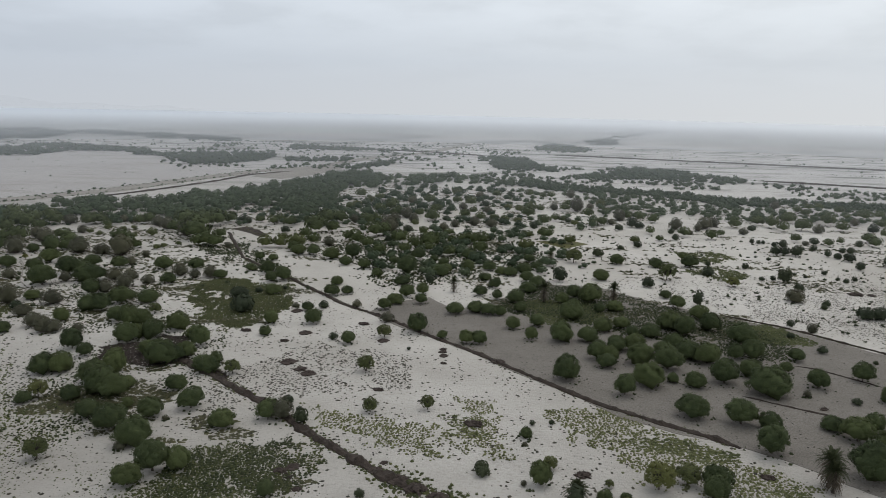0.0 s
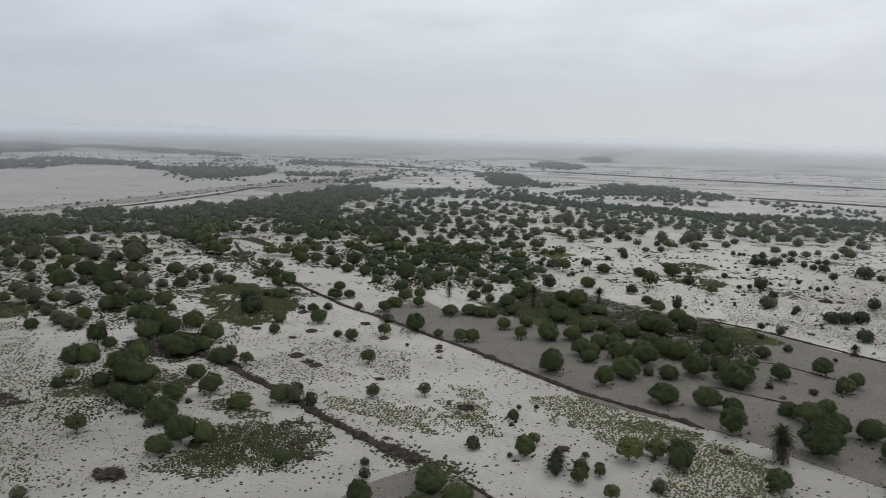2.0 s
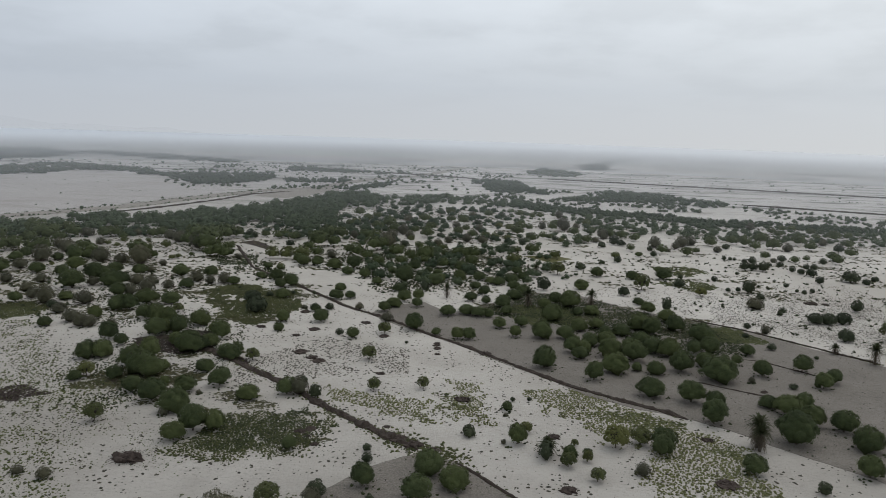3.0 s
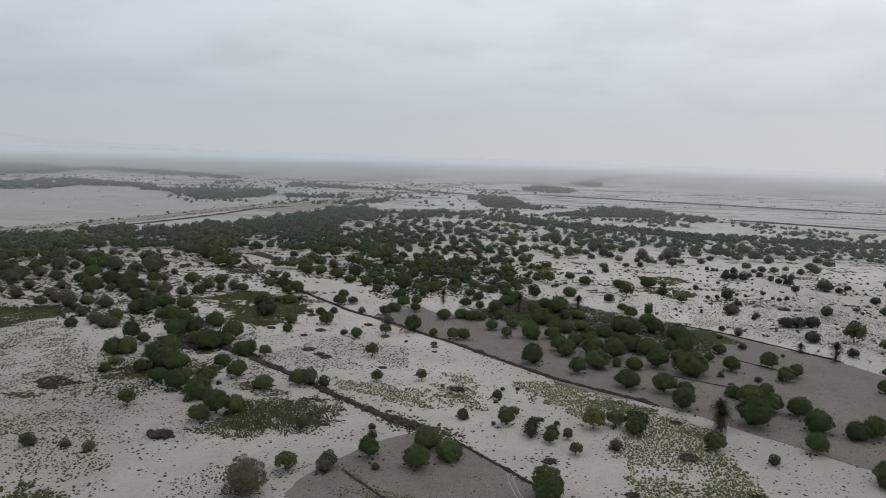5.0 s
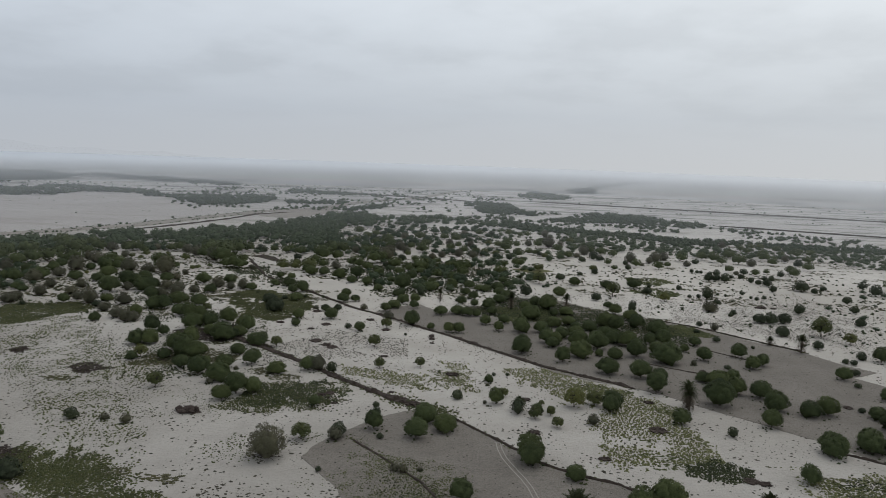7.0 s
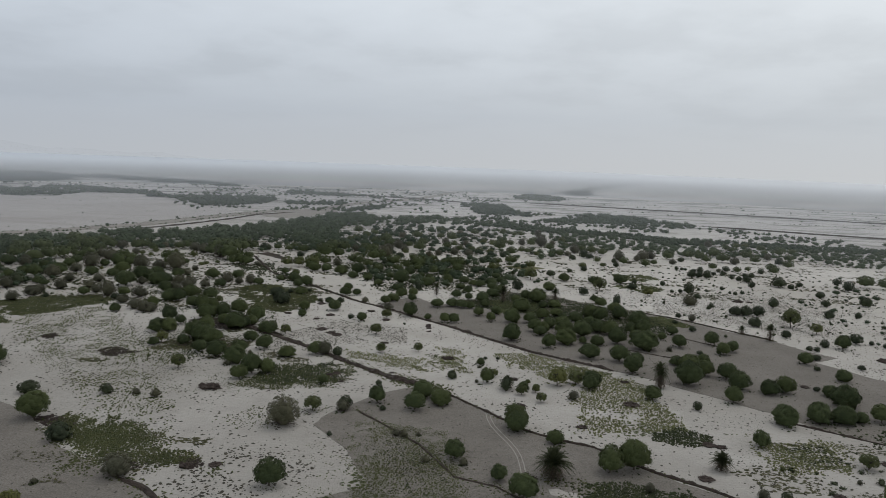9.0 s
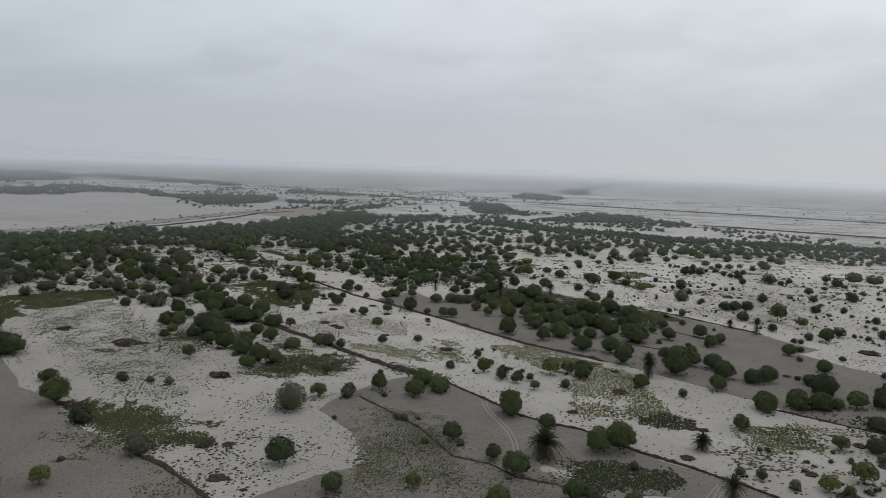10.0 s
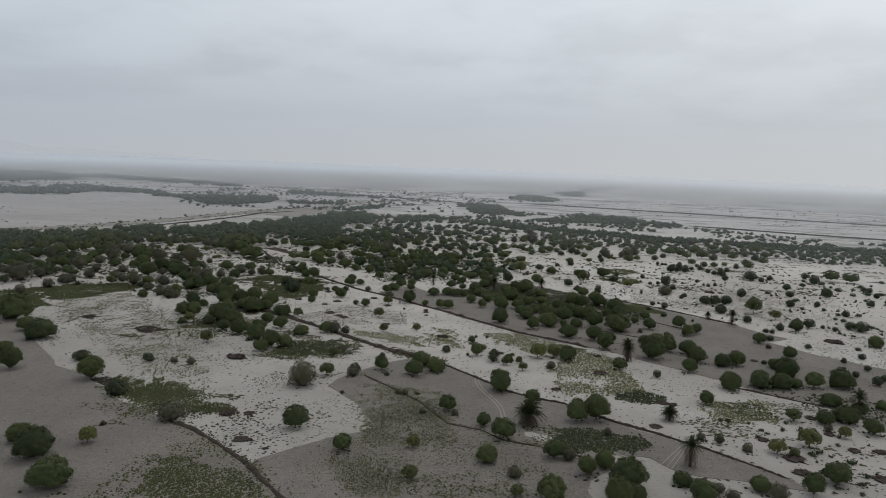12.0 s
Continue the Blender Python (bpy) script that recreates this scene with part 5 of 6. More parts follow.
wood("scattered_trees", MIDDLE_TREES, between(filled([(-270, 350), (-60, 392), (45, 410), (60, 640), (-60, 650), (-100, 520), (-150, 470), (-230, 440)], 10.0, 2.5, 6.5, 0.54, 51.0)), THIN)
wood("scattered_trees", MIDDLE_TREES, filled([(-100, 520), (-40, 545), (-30, 424), (-72, 400)], 7.5, 3.0, 7.5, 0.2, 56.0), THIN)
wood("scattered_trees", FILL_TREES, between(filled([(-90, 356), (-30, 410), (50, 392), (60, 306), (10, 262), (-41, 290)], 8.0, 3.0, 6.5, 0.5, 57.0)), THIN)
wood("scattered_trees", FILL_TREES, between(filled([(-300, 412), (-175, 412), (-98, 294), (-103, 208), (-150, 200), (-200, 229)], 8.5, 3.0, 6.0, 0.6, 58.0)), THIN)
wood("scattered_trees", FAR_TREES, np.concatenate([
    filled([(-420, 960), (-300, 740), (-60, 800), (120, 1000), (100, 1200), (-400, 1250)], 12, 2.5, 7.0, 0.8, 52.0),
    filled([(-40, 800), (100, 900), (330, 700), (500, 560), (470, 500), (340, 500), (90, 620)], 9, 2.5, 7.0, 0.6, 53.0)]), "far trees scattered thinly over the plain")


def along(line, step, spread, low, high):
    pts = resampled(line, step, False)
    n = len(pts)
    return np.stack([[p.x for p in pts] + rng.normal(0, spread, n), [p.y for p in pts] + rng.normal(0, spread, n), np.zeros(n), rng.uniform(low, high, n), rng.uniform(0, 6.28, n)], -1)


wood("scrub_rows", SCRUB, np.concatenate([along([(156, 1108), (397, 1009), (565, 934), (900, 790)], 2.5, 3, 0.8, 2.6), along([(317, 754), (425, 696), (640, 600)], 2.2, 2, 0.8, 2.4),
     along([(-314, 470), (-280, 545), (-250, 640), (-208, 748), (-150, 815), (-110, 960), (-30, 1110)], 8, 6, 1.5, 4), along([(-290, 1203), (-172, 1182), (-3, 1094)], 7, 5, 3, 6),
     along([(420, 860), (640, 770), (1000, 640)], 2.4, 3, 0.6, 2.2), along([(-420, 1330), (-100, 1300), (180, 1190)], 4, 8, 1.5, 4),
     along([(-420, 338), (-318, 486), (-274, 556), (-248, 642), (-210, 746)], 2.5, 2.0, 0.8, 2.4), along([(-408, 326), (-304, 476), (-260, 546), (-234, 634), (-196, 738)], 3.0, 2.0, 0.8, 2.2)]), "rows of scrub along banks and the road")

# ---- grass, tussocks and weeds ----
def tuft(blades, spread, seed, dome=0.0):
    """A tuft of grass: narrow leaning blades, over a low matted cushion."""
    random.seed(seed)
    verts, faces = [], []
    for i in range(blades):
        w, lean = random.uniform(0, 6.28), random.uniform(0.2, 1.0) * spread
        c, s = math.cos(w), math.sin(w)
        foot = Vector((c * 0.2 * random.random(), s * 0.2 * random.random(), 0))
        tip = Vector((c * lean, s * lean, random.uniform(0.14, 0.36)))
        side_way = Vector((-s, c, 0)) * random.uniform(0.06, 0.12)
        k = len(verts)
        verts += [foot - side_way * 1.3, foot + side_way * 1.3, tip]
        faces.append((k, k + 1, k + 2))
    if dome:
        k = len(verts)
        for i in range(6):
            r = dome * random.uniform(0.75, 1.25)
            verts.append(Vector((r * math.cos(i * 1.047), r * math.sin(i * 1.047), -0.02)))
        for i in range(6):
            r = dome * random.uniform(0.45, 0.65)
            verts.append(Vector((r * math.cos(i * 1.047 + 0.5), r * math.sin(i * 1.047 + 0.5), 0.5 * dome * random.uniform(0.7, 1.1))))
        verts.append(Vector((0, 0, 0.62 * dome)))
        for i in range(6):
            a, b, c2, d = k + i, k + (i + 1) % 6, k + 6 + i, k + 6 + (i + 1) % 6
            faces += [(a, b, c2), (b, d, c2), (c2, d, k + 12)]
    return verts, faces


TUFTS = [tuft(14, 0.56, 900 + k, 0.4) for k in range(4)]
LOW_TUFTS = [tuft(8, 0.6, 910 + k, 0.38) for k in range(3)]
CLODS = []
for k in range(5):
    random.seed(930 + k)
    ring = [Vector((0.5 * math.cos(w) * (1.0, 1.4, 0.8, 1.6, 1.2)[k] * random.uniform(0.75, 1.2), 0.42 * math.sin(w) * random.uniform(0.75, 1.2), -0.03)) for w in (0, 1.05, 2.1, 3.15, 4.2, 5.25)]
    top = Vector((random.uniform(-0.1, 0.1), random.uniform(-0.1, 0.1), random.uniform(0.14, 0.24)))
    lump = (ring + [top], [(i, (i + 1) % 6, 6) for i in range(6)])
    CLODS.append(joined([lump, tuft(3, 0.5, 920 + k)]))


def sown(poly, per, low, high, clump, seed, hole=None, feather=6.0):
    rows = filled(poly, 1 / math.sqrt(per), low, high)
    fade = np.clip(to_edge(poly, rows[:, 0], rows[:, 1]) / feather, 0, 1)
    keep = 0.75 * (fade - 1) + np.array([0.62 * noise.noise(Vector((x * 0.10, y * 0.07, seed))) + 0.5 * noise.noise(Vector((x * 0.4, y * 0.3, seed))) for x, y in rows[:, :2]]) + rng.normal(0, 0.1, len(rows)) > clump - 0.5
    rows = rows[keep]
    mud_here = np.zeros(len(rows), bool)
    for f in FIELDS:
        mud_here |= inside(f, rows[:, 0], rows[:, 1])
    if hole is not None:
        rows = rows[mud_here == hole]
        mud_here = mud_here[mud_here == hole]
    rows[:, 3] = low + (high - low) * rng.random(len(rows)) ** 1.7
    rows[:, 2] = np.where(mud_here, 0.06, 0.0)
    return rows


def sward(name, templates, rows, mat, label):
    tagged(new(name, merged(name, templates, rows, mat)), label, "grass", kind="stuff")


sward("grass", TUFTS, np.concatenate([
    sown([(-38, 156), (-26, 153), (0, 145), (0, 126), (-20, 128), (-34, 140)], 2.6, 0.4, 1.0, 0.24, 1.0, None, 7.0),
    sown([(-1, 160), (14, 160), (16, 124), (-4, 124)], 2.6, 0.4, 1.0, 0.24, 2.0, None, 7.0),
    sown([(20, 152), (37, 158), (62, 134), (72, 118), (72, 80), (35, 74), (41, 113), (22, 136)], 2.6, 0.4, 1.05, 0.26, 3.0, False, 6.0),
    sown([(80, 82), (85, 84), (111, 80), (102, 54), (80, 55)], 2.6, 0.4, 1.0, 0.28, 4.0, False)]), GRASS, "yellow-green grass tufts on pale silt")
sward("grass", LOW_TUFTS, np.concatenate([
    sown([(-34, 70), (-20, 96), (-8, 82), (8, 54), (22, 44), (40, 34), (42, 0), (30, -30), (-5, -45), (-26, 0), (-40, 30)], 1.6, 0.2, 0.6, 0.5, 14.0, None, 10.0),
    sown([(-24, 84), (-8, 82), (12, 74), (12, 36), (-2, 26), (-17, 30)], 6.0, 0.2, 0.65, 0.26, 27.0, None, 9.0),
    sown([(-26, 30), (0, 30), (4, 4), (-20, 2)], 6.0, 0.2, 0.65, 0.26, 28.0, None, 8.0),
    sown([(-66, 34), (-50, 44), (-28, 16), (-14, -14), (-30, -30), (-56, -4)], 1.8, 0.3, 0.9, 0.34, 24.0, None, 8.0),
    sown([(-100, 80), (-76, 86), (-56, 68), (-50, 52), (-64, 42), (-84, 42)], 3.0, 0.35, 0.9, 0.42, 29.0, None, 9.0),
    sown([(90, 230), (114, 225), (116, 205), (87, 201)], 4.0, 0.6, 1.3, 0.12, 7.0),
    sown([(22, 250), (55, 256), (58, 222), (24, 218)], 3.0, 0.6, 1.4, 0.15, 8.0),
    sown([(108, 350), (136, 357), (145, 332), (117, 318)], 2.2, 0.7, 1.5, 0.25, 11.0),
    sown([(98, 306), (121, 322), (136, 298), (114, 284)], 2.2, 0.7, 1.5, 0.25, 12.0)]), MEADOW, "dense low dull-green grass")
sward("weeds", LOW_TUFTS, np.concatenate([
    sown([(-60, 5), (-60, 11), (-62, 24), (-59, 26), (-47, 22), (-37, 18), (-30, 8), (-28, 4), (-49, 1)], 3.6, 0.4, 1.2, 0.32, 47.0, True, 3.0),
    sown([(-103, 77), (-97, 83), (-81, 86), (-71, 77), (-58, 65), (-49, 55), (-57, 48), (-64, 49), (-75, 53), (-90, 60)], 4.5, 0.4, 1.2, 0.24, 48.0, None, 6.0),
    sown([(-62, 106), (-62, 134), (-30, 140), (-18, 128), (-24, 108), (-44, 100)], 4.0, 0.4, 1.0, 0.3, 13.0, None, 9.0),
    sown([(-200, 208), (-187, 222), (-155, 236), (-143, 212), (-170, 180)], 3.5, 0.6, 1.4, 0.1, 9.0),
    sown([(-215, 200), (-192, 210), (-160, 172), (-182, 160), (-215, 170)], 3.5, 0.6, 1.4, 0.12, 10.0),
    sown([(-104, 256), (-92, 278), (-63, 268), (-50, 240), (-56, 218), (-69, 200), (-84, 218)], 4.5, 0.6, 1.3, 0.2, 6.0),
    sown([(-106, 84), (-74, 88), (-56, 70), (-45, 68), (-42, 46), (-60, 38), (-83, 36), (-98, 58)], 2.5, 0.4, 1.0, 0.44, 5.0, None, 16.0),
    sown([(-72, 0), (-66, 28), (-56, 32), (-40, 20), (-24, -10), (-50, -20)], 1.5, 0.5, 1.1, 0.4, 15.0),
    sown([(18, 56), (34, 56), (60, 42), (50, 30), (20, 34)], 1.4, 0.5, 1.1, 0.4, 16.0, True),
    sown([(-22, 60), (-8, 80), (14, 50), (34, 32), (36, 0), (26, -30), (-10, -34), (-26, 10)], 1.6, 0.2, 0.6, 0.5, 17.0, True, 9.0)]), SEDGE, "dark green-brown weeds on mud")
MATS = []
for k in range(4):
    random.seed(950 + k)
    ring = [Vector((math.cos(w) * random.uniform(0.6, 1.25), math.sin(w) * random.uniform(0.35, 0.8), -0.015)) for w in (0, 0.8, 1.6, 2.4, 3.2, 4.0, 4.8, 5.6)]
    hump = (ring + [Vector((0, 0, 0.05))], [(i, (i + 1) % 8, 8) for i in range(8)])
    MATS.append(joined([hump] + [(t[0], t[1]) for t in [tuft(10, 0.9, 960 + k)]]))


def streaked(poly, gap, low, high, clump, seed, feather=10.0, bare=None):
    """Places in long low streaks, as drift and seepage leave them."""
    rows = filled(poly, gap, low, high)
    keep = np.array([noise.noise(Vector((x * 0.03, y * 0.1, seed))) + 0.5 * noise.noise(Vector((x * 0.12, y * 0.3, seed + 5))) for x, y in rows[:, :2]])
    keep += 0.6 * (np.clip(to_edge(poly, rows[:, 0], rows[:, 1]) / feather, 0, 1) - 1) + rng.normal(0, 0.05, len(rows))
    rows = rows[keep > clump]
    rows[:, 4] = rng.normal(0.0, 0.5, len(rows))
    rows[:, 2] = [0.05 if on_mud(x, y) else 0.0 for x, y in rows[:, :2]]
    return rows


wood("far_scrub", SCRUB, np.concatenate([
    streaked([(120, 900), (700, 780), (1300, 900), (1500, 1500), (500, 1700), (150, 1500)], 11.0, 1.5, 4.0, 0.52, 96.0, 60.0),
    streaked([(-800, 900), (-500, 980), (-200, 900), (60, 900), (120, 1500), (-400, 1650), (-1000, 1400)], 11.0, 2.0, 5.0, 0.36, 97.0, 60.0),
    streaked([(-700, 820), (-516, 880), (-453, 945), (-303, 775), (-250, 750), (-300, 540), (-335, 480), (-560, 430), (-740, 600)], 6.0, 0.5, 2.0, 0.58, 90.0)]), "thin scrub in streaks over the far plain")
sward("low_growth", MATS, np.concatenate([
    streaked([(60, 285), (120, 270), (300, 260), (430, 330), (440, 510), (60, 610), (50, 400)], 2.4, 0.7, 2.2, 0.26, 61.0),
    streaked([(-300, 250), (-130, 205), (-70, 260), (50, 290), (60, 620), (-60, 640), (-230, 450), (-330, 380)], 2.4, 0.7, 2.2, 0.16, 62.0),
    streaked([(-90, 356), (-30, 410), (50, 392), (60, 306), (10, 255), (-41, 285)], 2.0, 0.7, 1.8, 0.22, 80.0),
    streaked([(-300, 400), (-175, 412), (-98, 294), (-103, 200), (-150, 190), (-200, 229)], 2.0, 0.6, 1.6, 0.12, 81.0),
    streaked([(-130, 270), (-60, 290), (-46, 238), (-56, 205), (-90, 205)], 1.1, 0.6, 1.5, 0.1, 63.0),
    streaked([(96, 190), (60, 210), (0, 238), (36, 285), (70, 270), (118, 228)], 1.2, 0.6, 1.6, 0.02, 64.0),
    streaked([(-64, 104), (-66, 130), (-32, 140), (-16, 128), (-22, 108), (-44, 98)], 0.85, 0.4, 1.0, 0.12, 65.0, 9.0),
    streaked([(-110, 178), (-60, 190), (-56, 160), (-72, 128), (-100, 140)], 1.1, 0.5, 1.4, 0.12, 66.0),
    streaked([(52, 66), (84, 100), (150, 62), (150, 20), (92, 8)], 1.1, 0.3, 1.0, 0.3, 84.0, 8.0),
    streaked([(-22, 82), (-8, 80), (12, 72), (12, 38), (-2, 28), (-16, 32)], 0.75, 0.25, 0.75, -0.02, 79.0, 9.0),
    streaked([(-26, 30), (0, 30), (4, 2), (-20, 0)], 0.75, 0.25, 0.75, 0.0, 82.0, 8.0),
    streaked([(-22, 60), (-8, 80), (14, 50), (34, 32), (36, 0), (26, -30), (-10, -34), (-26, 10)], 1.2, 0.3, 0.9, 0.16, 77.0, 8.0),
    streaked([(-96, 178), (-70, 176), (-46, 150), (-36, 134), (-50, 122), (-66, 128), (-84, 150)], 0.9, 0.4, 1.1, 0.16, 78.0, 6.0),
    streaked([(-130, 150), (-100, 147), (-98, 128), (-112, 116), (-124, 128)], 0.9, 0.5, 1.2, 0.1, 68.0, 6.0),
    streaked([(-108, 158), (-84, 158), (-80, 140), (-100, 140)], 0.9, 0.5, 1.2, 0.1, 69.0, 5.0),
    streaked([(-110, 90), (-74, 92), (-42, 70), (-40, 44), (-62, 34), (-86, 32), (-104, 58)], 1.0, 0.5, 1.1, 0.2, 67.0, 12.0)]), LITTER, "flat mats of dull green-brown low growth")
sward("litter", MATS, np.concatenate([
    streaked([(-57, 57), (-52, 56), (-49, 54), (-50, 49), (-53, 50)], 0.6, 0.4, 1.0, -0.3, 130.0, 3.0),
    streaked([(-47, 36), (-44, 37), (-41, 34), (-44, 33)], 0.6, 0.4, 1.0, -0.3, 131.0, 3.0),
    streaked([(-102, 77), (-98, 80), (-90, 77), (-87, 68), (-95, 69)], 0.6, 0.4, 1.0, -0.3, 132.0, 3.0),
    streaked([(-72, 52), (-66, 54), (-60, 47), (-60, 42), (-67, 45)], 0.6, 0.4, 1.0, -0.3, 133.0, 3.0),
    streaked([(-145, 153), (-144, 160), (-137, 159), (-138, 152)], 0.6, 0.4, 1.0, -0.3, 120.0, 4.0),
    streaked([(-140, 142), (-140, 147), (-136, 145), (-137, 140)], 0.6, 0.4, 1.0, -0.3, 121.0, 4.0),
    streaked([(-115, 133), (-114, 142), (-110, 146), (-102, 140), (-102, 131), (-107, 127)], 0.6, 0.4, 1.0, -0.3, 122.0, 4.0),
    streaked([(-138, 141), (-144, 156), (-141, 162), (-133, 150), (-130, 142)], 0.6, 0.4, 1.0, -0.3, 123.0, 4.0),
    streaked([(-114, 132), (-110, 140), (-99, 140), (-105, 130)], 0.6, 0.4, 1.0, -0.3, 124.0, 4.0),
    streaked([(-37, 122), (-34, 123), (-31, 122), (-29, 120), (-29, 117), (-32, 117), (-34, 118), (-36, 120)], 0.6, 0.4, 1.1, -0.35, 102.0, 4.0),
    streaked([(-98, 192), (-94, 200), (-86, 202), (-78, 199), (-74, 192), (-72, 178), (-76, 171), (-83, 172), (-92, 177), (-98, 176), (-101, 188)], 0.6, 0.4, 1.1, -0.25, 103.0, 4.0),
    streaked([(-92, 150), (-91, 152), (-88, 152), (-85, 148), (-86, 146), (-89, 146)], 0.6, 0.4, 1.1, -0.4, 104.0, 4.0),
    streaked([(-66, 179), (-61, 173), (-56, 166), (-56, 162), (-60, 166), (-64, 172)], 0.6, 0.4, 1.1, -0.4, 105.0, 4.0)]), BRUSH, "dark-brown dry litter and bare earth under thickets")
sward("grass", MATS, np.concatenate([
    streaked([(22, 152), (38, 154), (62, 132), (72, 120), (66, 112), (50, 126), (34, 138), (22, 146)], 0.8, 0.4, 0.9, -0.02, 71.0, 4.0),
    streaked([(44, 112), (58, 98), (68, 92), (70, 78), (56, 72), (44, 84)], 1.0, 0.4, 0.9, 0.16, 72.0, 5.0),
    streaked([(82, 82), (108, 78), (102, 58), (84, 60)], 0.9, 0.4, 0.9, 0.06, 73.0, 5.0),
    streaked([(-6, 156), (10, 156), (12, 130), (-4, 130)], 1.0, 0.4, 0.9, 0.14, 74.0, 5.0),
    streaked([(-20, 62), (-8, 78), (12, 52), (26, 38), (36, 20), (16, -10), (-10, 10), (-22, 36)], 1.1, 0.4, 1.0, 0.12, 75.0, 8.0)]), MEADOW, "low matted dull-green grass")
sward("undergrowth", LOW_TUFTS, np.concatenate([
    sown([(-160, 262), (-105, 262), (-62, 200), (-60, 165), (-70, 128), (-88, 118), (-112, 150), (-125, 200)], 1.0, 0.5, 1.2, 0.6, 31.0, False),
    sown([(-125, 380), (-70, 300), (-64, 268), (-95, 290), (-130, 330)], 1.0, 0.8, 1.8, 0.4, 32.0, False),
    sown([(0, 240), (35, 280), (62, 270), (100, 230), (112, 205), (96, 180), (60, 205), (30, 225)], 1.8, 0.6, 1.5, 0.3, 33.0, True),
    sown([(-30, 250), (40, 300), (50, 360), (0, 390), (-70, 350)], 0.6, 0.8, 1.9, 0.46, 34.0, False),
    sown([(30, 48), (45, 51), (58, 47), (62, 37), (48, 32), (32, 32)], 6.0, 0.4, 1.1, 0.14, 38.0, True, 5.0),
    sown([(-60, 108), (-60, 130), (-34, 136), (-22, 126), (-26, 110), (-44, 104)], 5.0, 0.4, 1.0, 0.26, 39.0, False, 8.0),
    sown([(58, 80), (69, 87), (76, 78), (73, 70), (63, 70), (57, 75)], 5.0, 0.4, 1.2, 0.2, 91.0, False, 3.0),
    sown([(88, 80), (110, 80), (103, 58), (86, 62)], 3.2, 0.3, 0.9, 0.34, 92.0, False, 6.0),
    sown([(-20, 78), (-8, 76), (10, 68), (11, 42), (-2, 32), (-13, 36)], 2.0, 0.25, 0.8, 0.42, 93.0, True, 9.0),
    sown([(-24, 28), (0, 28), (3, 4), (-18, 2)], 1.8, 0.25, 0.8, 0.42, 94.0, True, 8.0),
    sown([(90, 90), (140, 90), (150, 60), (128, 55)], 1.0, 0.6, 1.5, 0.42, 35.0)]), UNDER, "dark undergrowth between the trees")
# dark tufts stand in for shade under the crowns as well as weeds
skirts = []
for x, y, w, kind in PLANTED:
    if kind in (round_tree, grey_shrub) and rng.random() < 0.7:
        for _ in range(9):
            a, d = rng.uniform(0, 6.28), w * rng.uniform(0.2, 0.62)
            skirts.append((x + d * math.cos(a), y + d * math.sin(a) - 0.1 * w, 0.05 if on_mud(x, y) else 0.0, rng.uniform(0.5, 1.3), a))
sward("undergrowth", LOW_TUFTS, np.array(skirts), UNDER, "dark weeds and imitated shade at the feet of the trees")
sward("bank_weeds", LOW_TUFTS, np.concatenate([along(BANK_WEST, 0.12, 1.1, 0.4, 1.0), along([(-12, 121), (-3, 113), (4, 108)], 0.05, 2.2, 0.5, 1.3), along(BANK_LONG, 0.3, 0.7, 0.4, 0.8), along(BANK_MIDDLE, 0.4, 0.6, 0.4, 0.9), along(BANK_NEAR, 0.2, 1.3, 0.5, 1.1), along(BANK_BRUSH, 0.2, 1.0, 0.4, 1.0), along(BANK_EAST, 0.4, 0.6, 0.4, 0.9)]), SEDGE, "dry dark weeds along the banks")
SILT_LAND = [(-150, 20), (-30, -30), (160, -30), (190, 120), (240, 290), (80, 300), (-60, 260), (-130, 270), (-260, 260), (-250, 150)]
sward("tussocks", LOW_TUFTS, np.concatenate([
    sown([(-167, 168), (-174, 199), (-145, 213), (-113, 178), (-81, 146), (-74, 120), (-104, 115), (-137, 132)], 1.7, 0.25, 1.0, 0.46, 45.0, False, 6.0),
    sown([(-121, 114), (-90, 126), (-66, 93), (-53, 50), (-70, 70), (-97, 82)], 1.7, 0.25, 1.0, 0.44, 46.0, False, 6.0),
    sown([(-150, 150), (-104, 160), (-60, 120), (-48, 96), (-70, 92), (-100, 96), (-130, 118)], 1.1, 0.25, 0.6, 0.4, 25.0, False, 8.0),
    sown([(-54, 96), (-30, 100), (-20, 92), (-30, 74), (-48, 66), (-60, 78)], 1.2, 0.3, 0.8, 0.42, 26.0, False, 8.0)]), MEADOW, "small grey-green tussocks on rippled silt")
sward("tussocks", CLODS, np.concatenate([
    sown([(89, 230), (122, 278), (172, 294), (205, 241), (166, 178), (146, 199), (116, 223)], 1.5, 0.2, 0.7, 0.36, 49.0, False, 8.0),
    sown(SILT_LAND, 0.45, 0.18, 0.95, 0.5, 18.0, False),
    sown([(-60, 128), (-66, 172), (-40, 200), (-8, 190), (-4, 160), (-35, 152)], 1.5, 0.25, 0.95, 0.4, 19.0, False),
    sown([(-48, 66), (-30, 74), (-20, 50), (-40, 22), (-60, 40)], 1.0, 0.25, 1.0, 0.44, 20.0, False),
    sown([(66, 286), (200, 320), (215, 250), (150, 190), (118, 214), (97, 238)], 0.8, 0.2, 0.8, 0.44, 21.0, False),
    sown([(-160, 180), (-80, 190), (-70, 130), (-110, 100), (-150, 150)], 0.45, 0.2, 0.7, 0.46, 22.0, False),
    sown([(140, 120), (150, 150), (210, 200), (250, 150), (190, 90)], 0.5, 0.3, 1.0, 0.5, 24.0, False),
    sown(SILT_LAND, 0.25, 0.15, 0.7, 0.5, 23.0, True)]), CLOD, "small dark tussocks and clods dotted over silt")

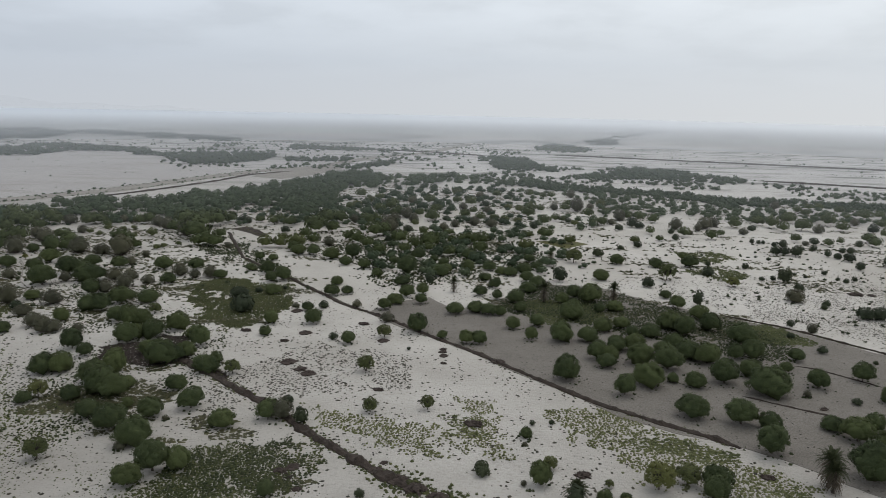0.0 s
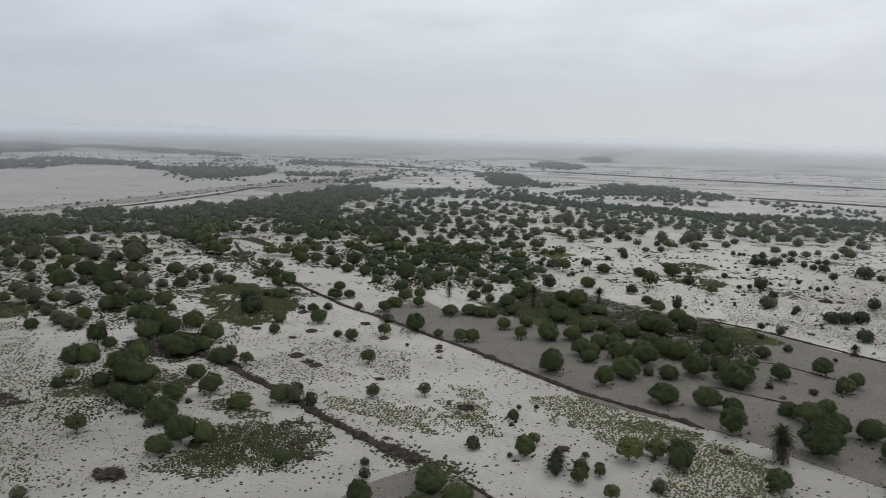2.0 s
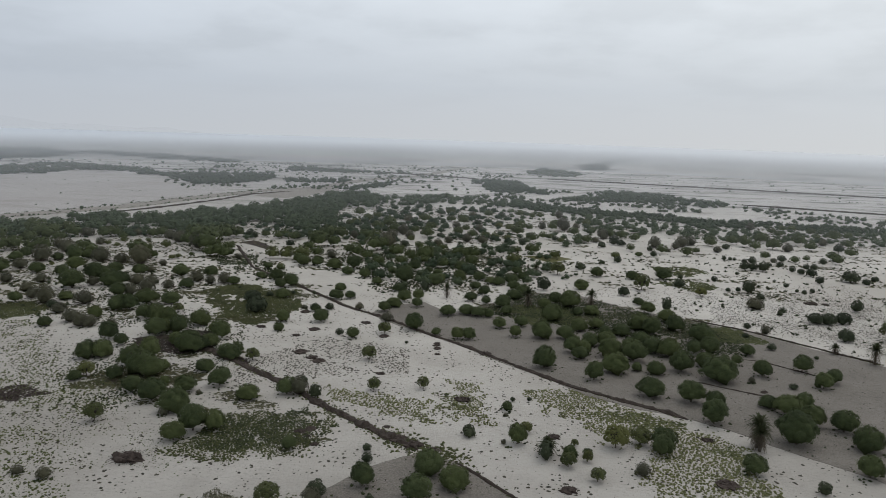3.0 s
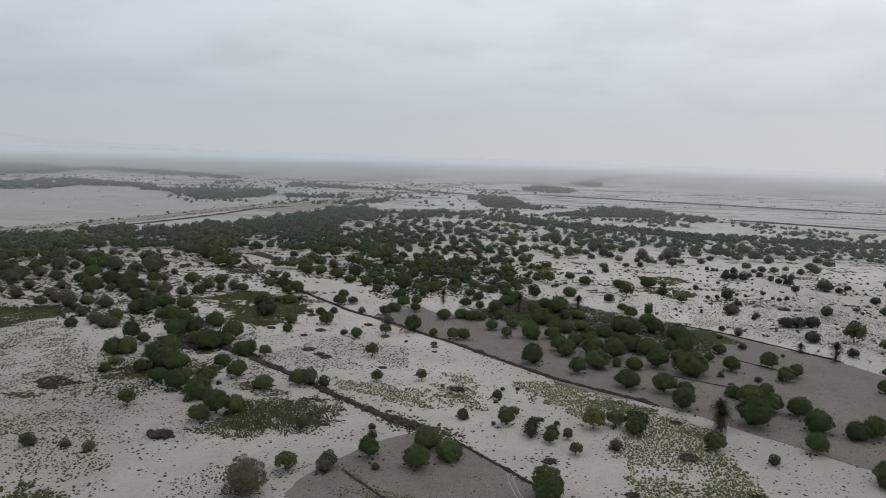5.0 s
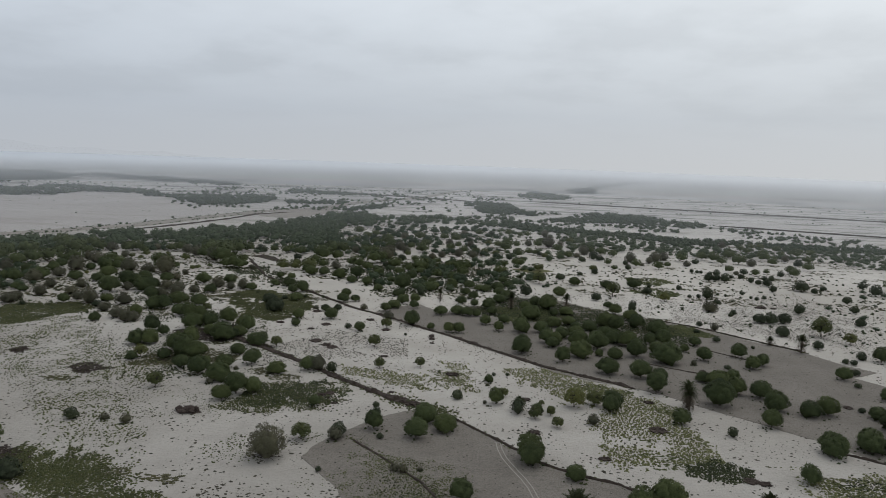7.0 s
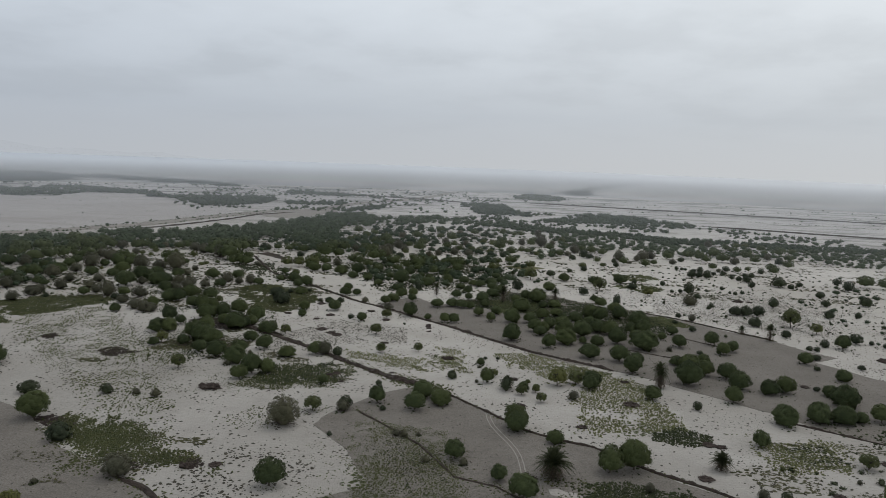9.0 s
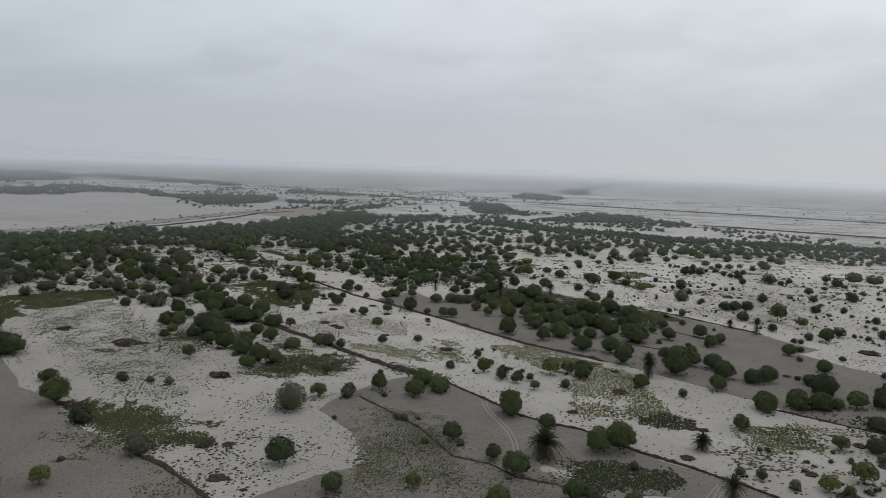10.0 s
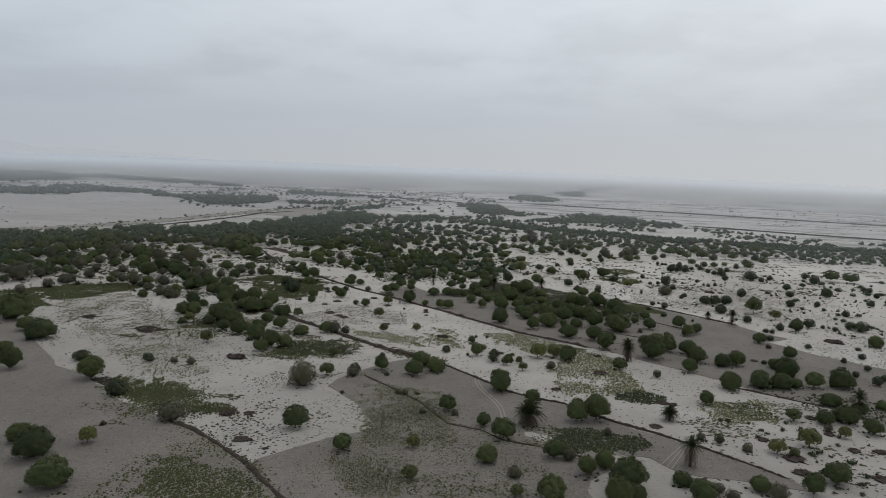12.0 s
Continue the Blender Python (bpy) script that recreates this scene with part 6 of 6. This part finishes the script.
wood("low_scrub", SCRUB, np.concatenate([
    sown([(66, 286), (110, 400), (260, 380), (300, 260), (200, 150), (150, 175), (118, 214), (97, 238)], 0.04, 0.6, 1.9, 0.5, 41.0, False),
    sown([(-330, 320), (-130, 400), (-60, 300), (-110, 200), (-190, 200)], 0.05, 0.6, 1.9, 0.5, 42.0, False),
    sown([(-60, 300), (-130, 400), (110, 400), (60, 280), (-20, 250)], 0.05, 0.6, 2.0, 0.5, 43.0, False),
    sown([(130, 60), (150, 0), (90, 0), (80, 60), (110, 75)], 0.05, 0.8, 2.2, 0.45, 44.0, False)]), "low dark scrub dotted over the silt", LEAF_DARK)

# ---- far hills and the sheet that imitates haze over the plain ----
def hills_skin(n, where):
    """Bare slopes, bluish and nearly transparent: distance haze is put into the material."""
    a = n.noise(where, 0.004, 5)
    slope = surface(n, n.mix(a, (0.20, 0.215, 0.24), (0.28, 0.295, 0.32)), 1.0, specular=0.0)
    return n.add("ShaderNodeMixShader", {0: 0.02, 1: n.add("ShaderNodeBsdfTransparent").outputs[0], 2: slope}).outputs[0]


verts, faces = [], []
for i in range(61):
    u = i / 60
    x = -3000 + 2300 * u
    top = 120 * (1 - u) ** 0.8 * (0.75 + 0.4 * noise.noise(Vector((u * 7, 2.0, 0))) + 0.15 * noise.noise(Vector((u * 26, 5.0, 0)))) * min(1, (1 - u) * 8)
    for back_step, k in ((0, 0.0), (90, 0.6), (220, 1.0), (420, 0.3)):
        verts.append((x, 3650 + back_step + 120 * math.sin(u * 5), max(0.0, top * k) - 1.0))
for i in range(60):
    for j in range(3):
        faces.append((i * 4 + j, (i + 1) * 4 + j, (i + 1) * 4 + j + 1, i * 4 + j + 1))
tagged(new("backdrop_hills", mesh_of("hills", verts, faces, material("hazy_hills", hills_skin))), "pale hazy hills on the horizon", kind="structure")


def haze_veil(n, where):
    """A flat translucent sheet in place of distance haze, more opaque outward."""
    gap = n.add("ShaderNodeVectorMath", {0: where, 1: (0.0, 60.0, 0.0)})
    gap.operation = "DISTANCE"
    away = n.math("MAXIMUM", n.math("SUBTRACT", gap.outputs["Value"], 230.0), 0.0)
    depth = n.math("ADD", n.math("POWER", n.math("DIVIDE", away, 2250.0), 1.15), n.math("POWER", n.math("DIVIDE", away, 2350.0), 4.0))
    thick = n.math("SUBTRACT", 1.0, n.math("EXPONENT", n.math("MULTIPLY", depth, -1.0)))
    # sheet tinted paler eastward to match the brighter sky
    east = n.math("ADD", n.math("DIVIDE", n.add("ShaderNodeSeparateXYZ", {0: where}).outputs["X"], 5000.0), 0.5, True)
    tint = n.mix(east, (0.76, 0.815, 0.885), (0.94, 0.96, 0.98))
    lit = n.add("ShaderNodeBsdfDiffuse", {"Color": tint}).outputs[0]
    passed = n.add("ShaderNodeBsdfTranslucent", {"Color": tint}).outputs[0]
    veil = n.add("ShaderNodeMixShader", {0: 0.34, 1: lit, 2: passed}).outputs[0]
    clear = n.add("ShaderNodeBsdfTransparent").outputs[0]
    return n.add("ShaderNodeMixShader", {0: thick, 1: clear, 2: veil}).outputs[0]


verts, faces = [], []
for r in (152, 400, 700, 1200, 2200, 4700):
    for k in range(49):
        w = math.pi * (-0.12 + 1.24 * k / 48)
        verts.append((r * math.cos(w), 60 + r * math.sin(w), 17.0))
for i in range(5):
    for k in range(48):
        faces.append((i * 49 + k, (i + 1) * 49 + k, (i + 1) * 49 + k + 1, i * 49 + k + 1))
tagged(new("backdrop_dust", mesh_of("haze_veil", verts, faces, material("haze_sheet", haze_veil))), "translucent sheet imitating haze over the distant plain", kind="structure")
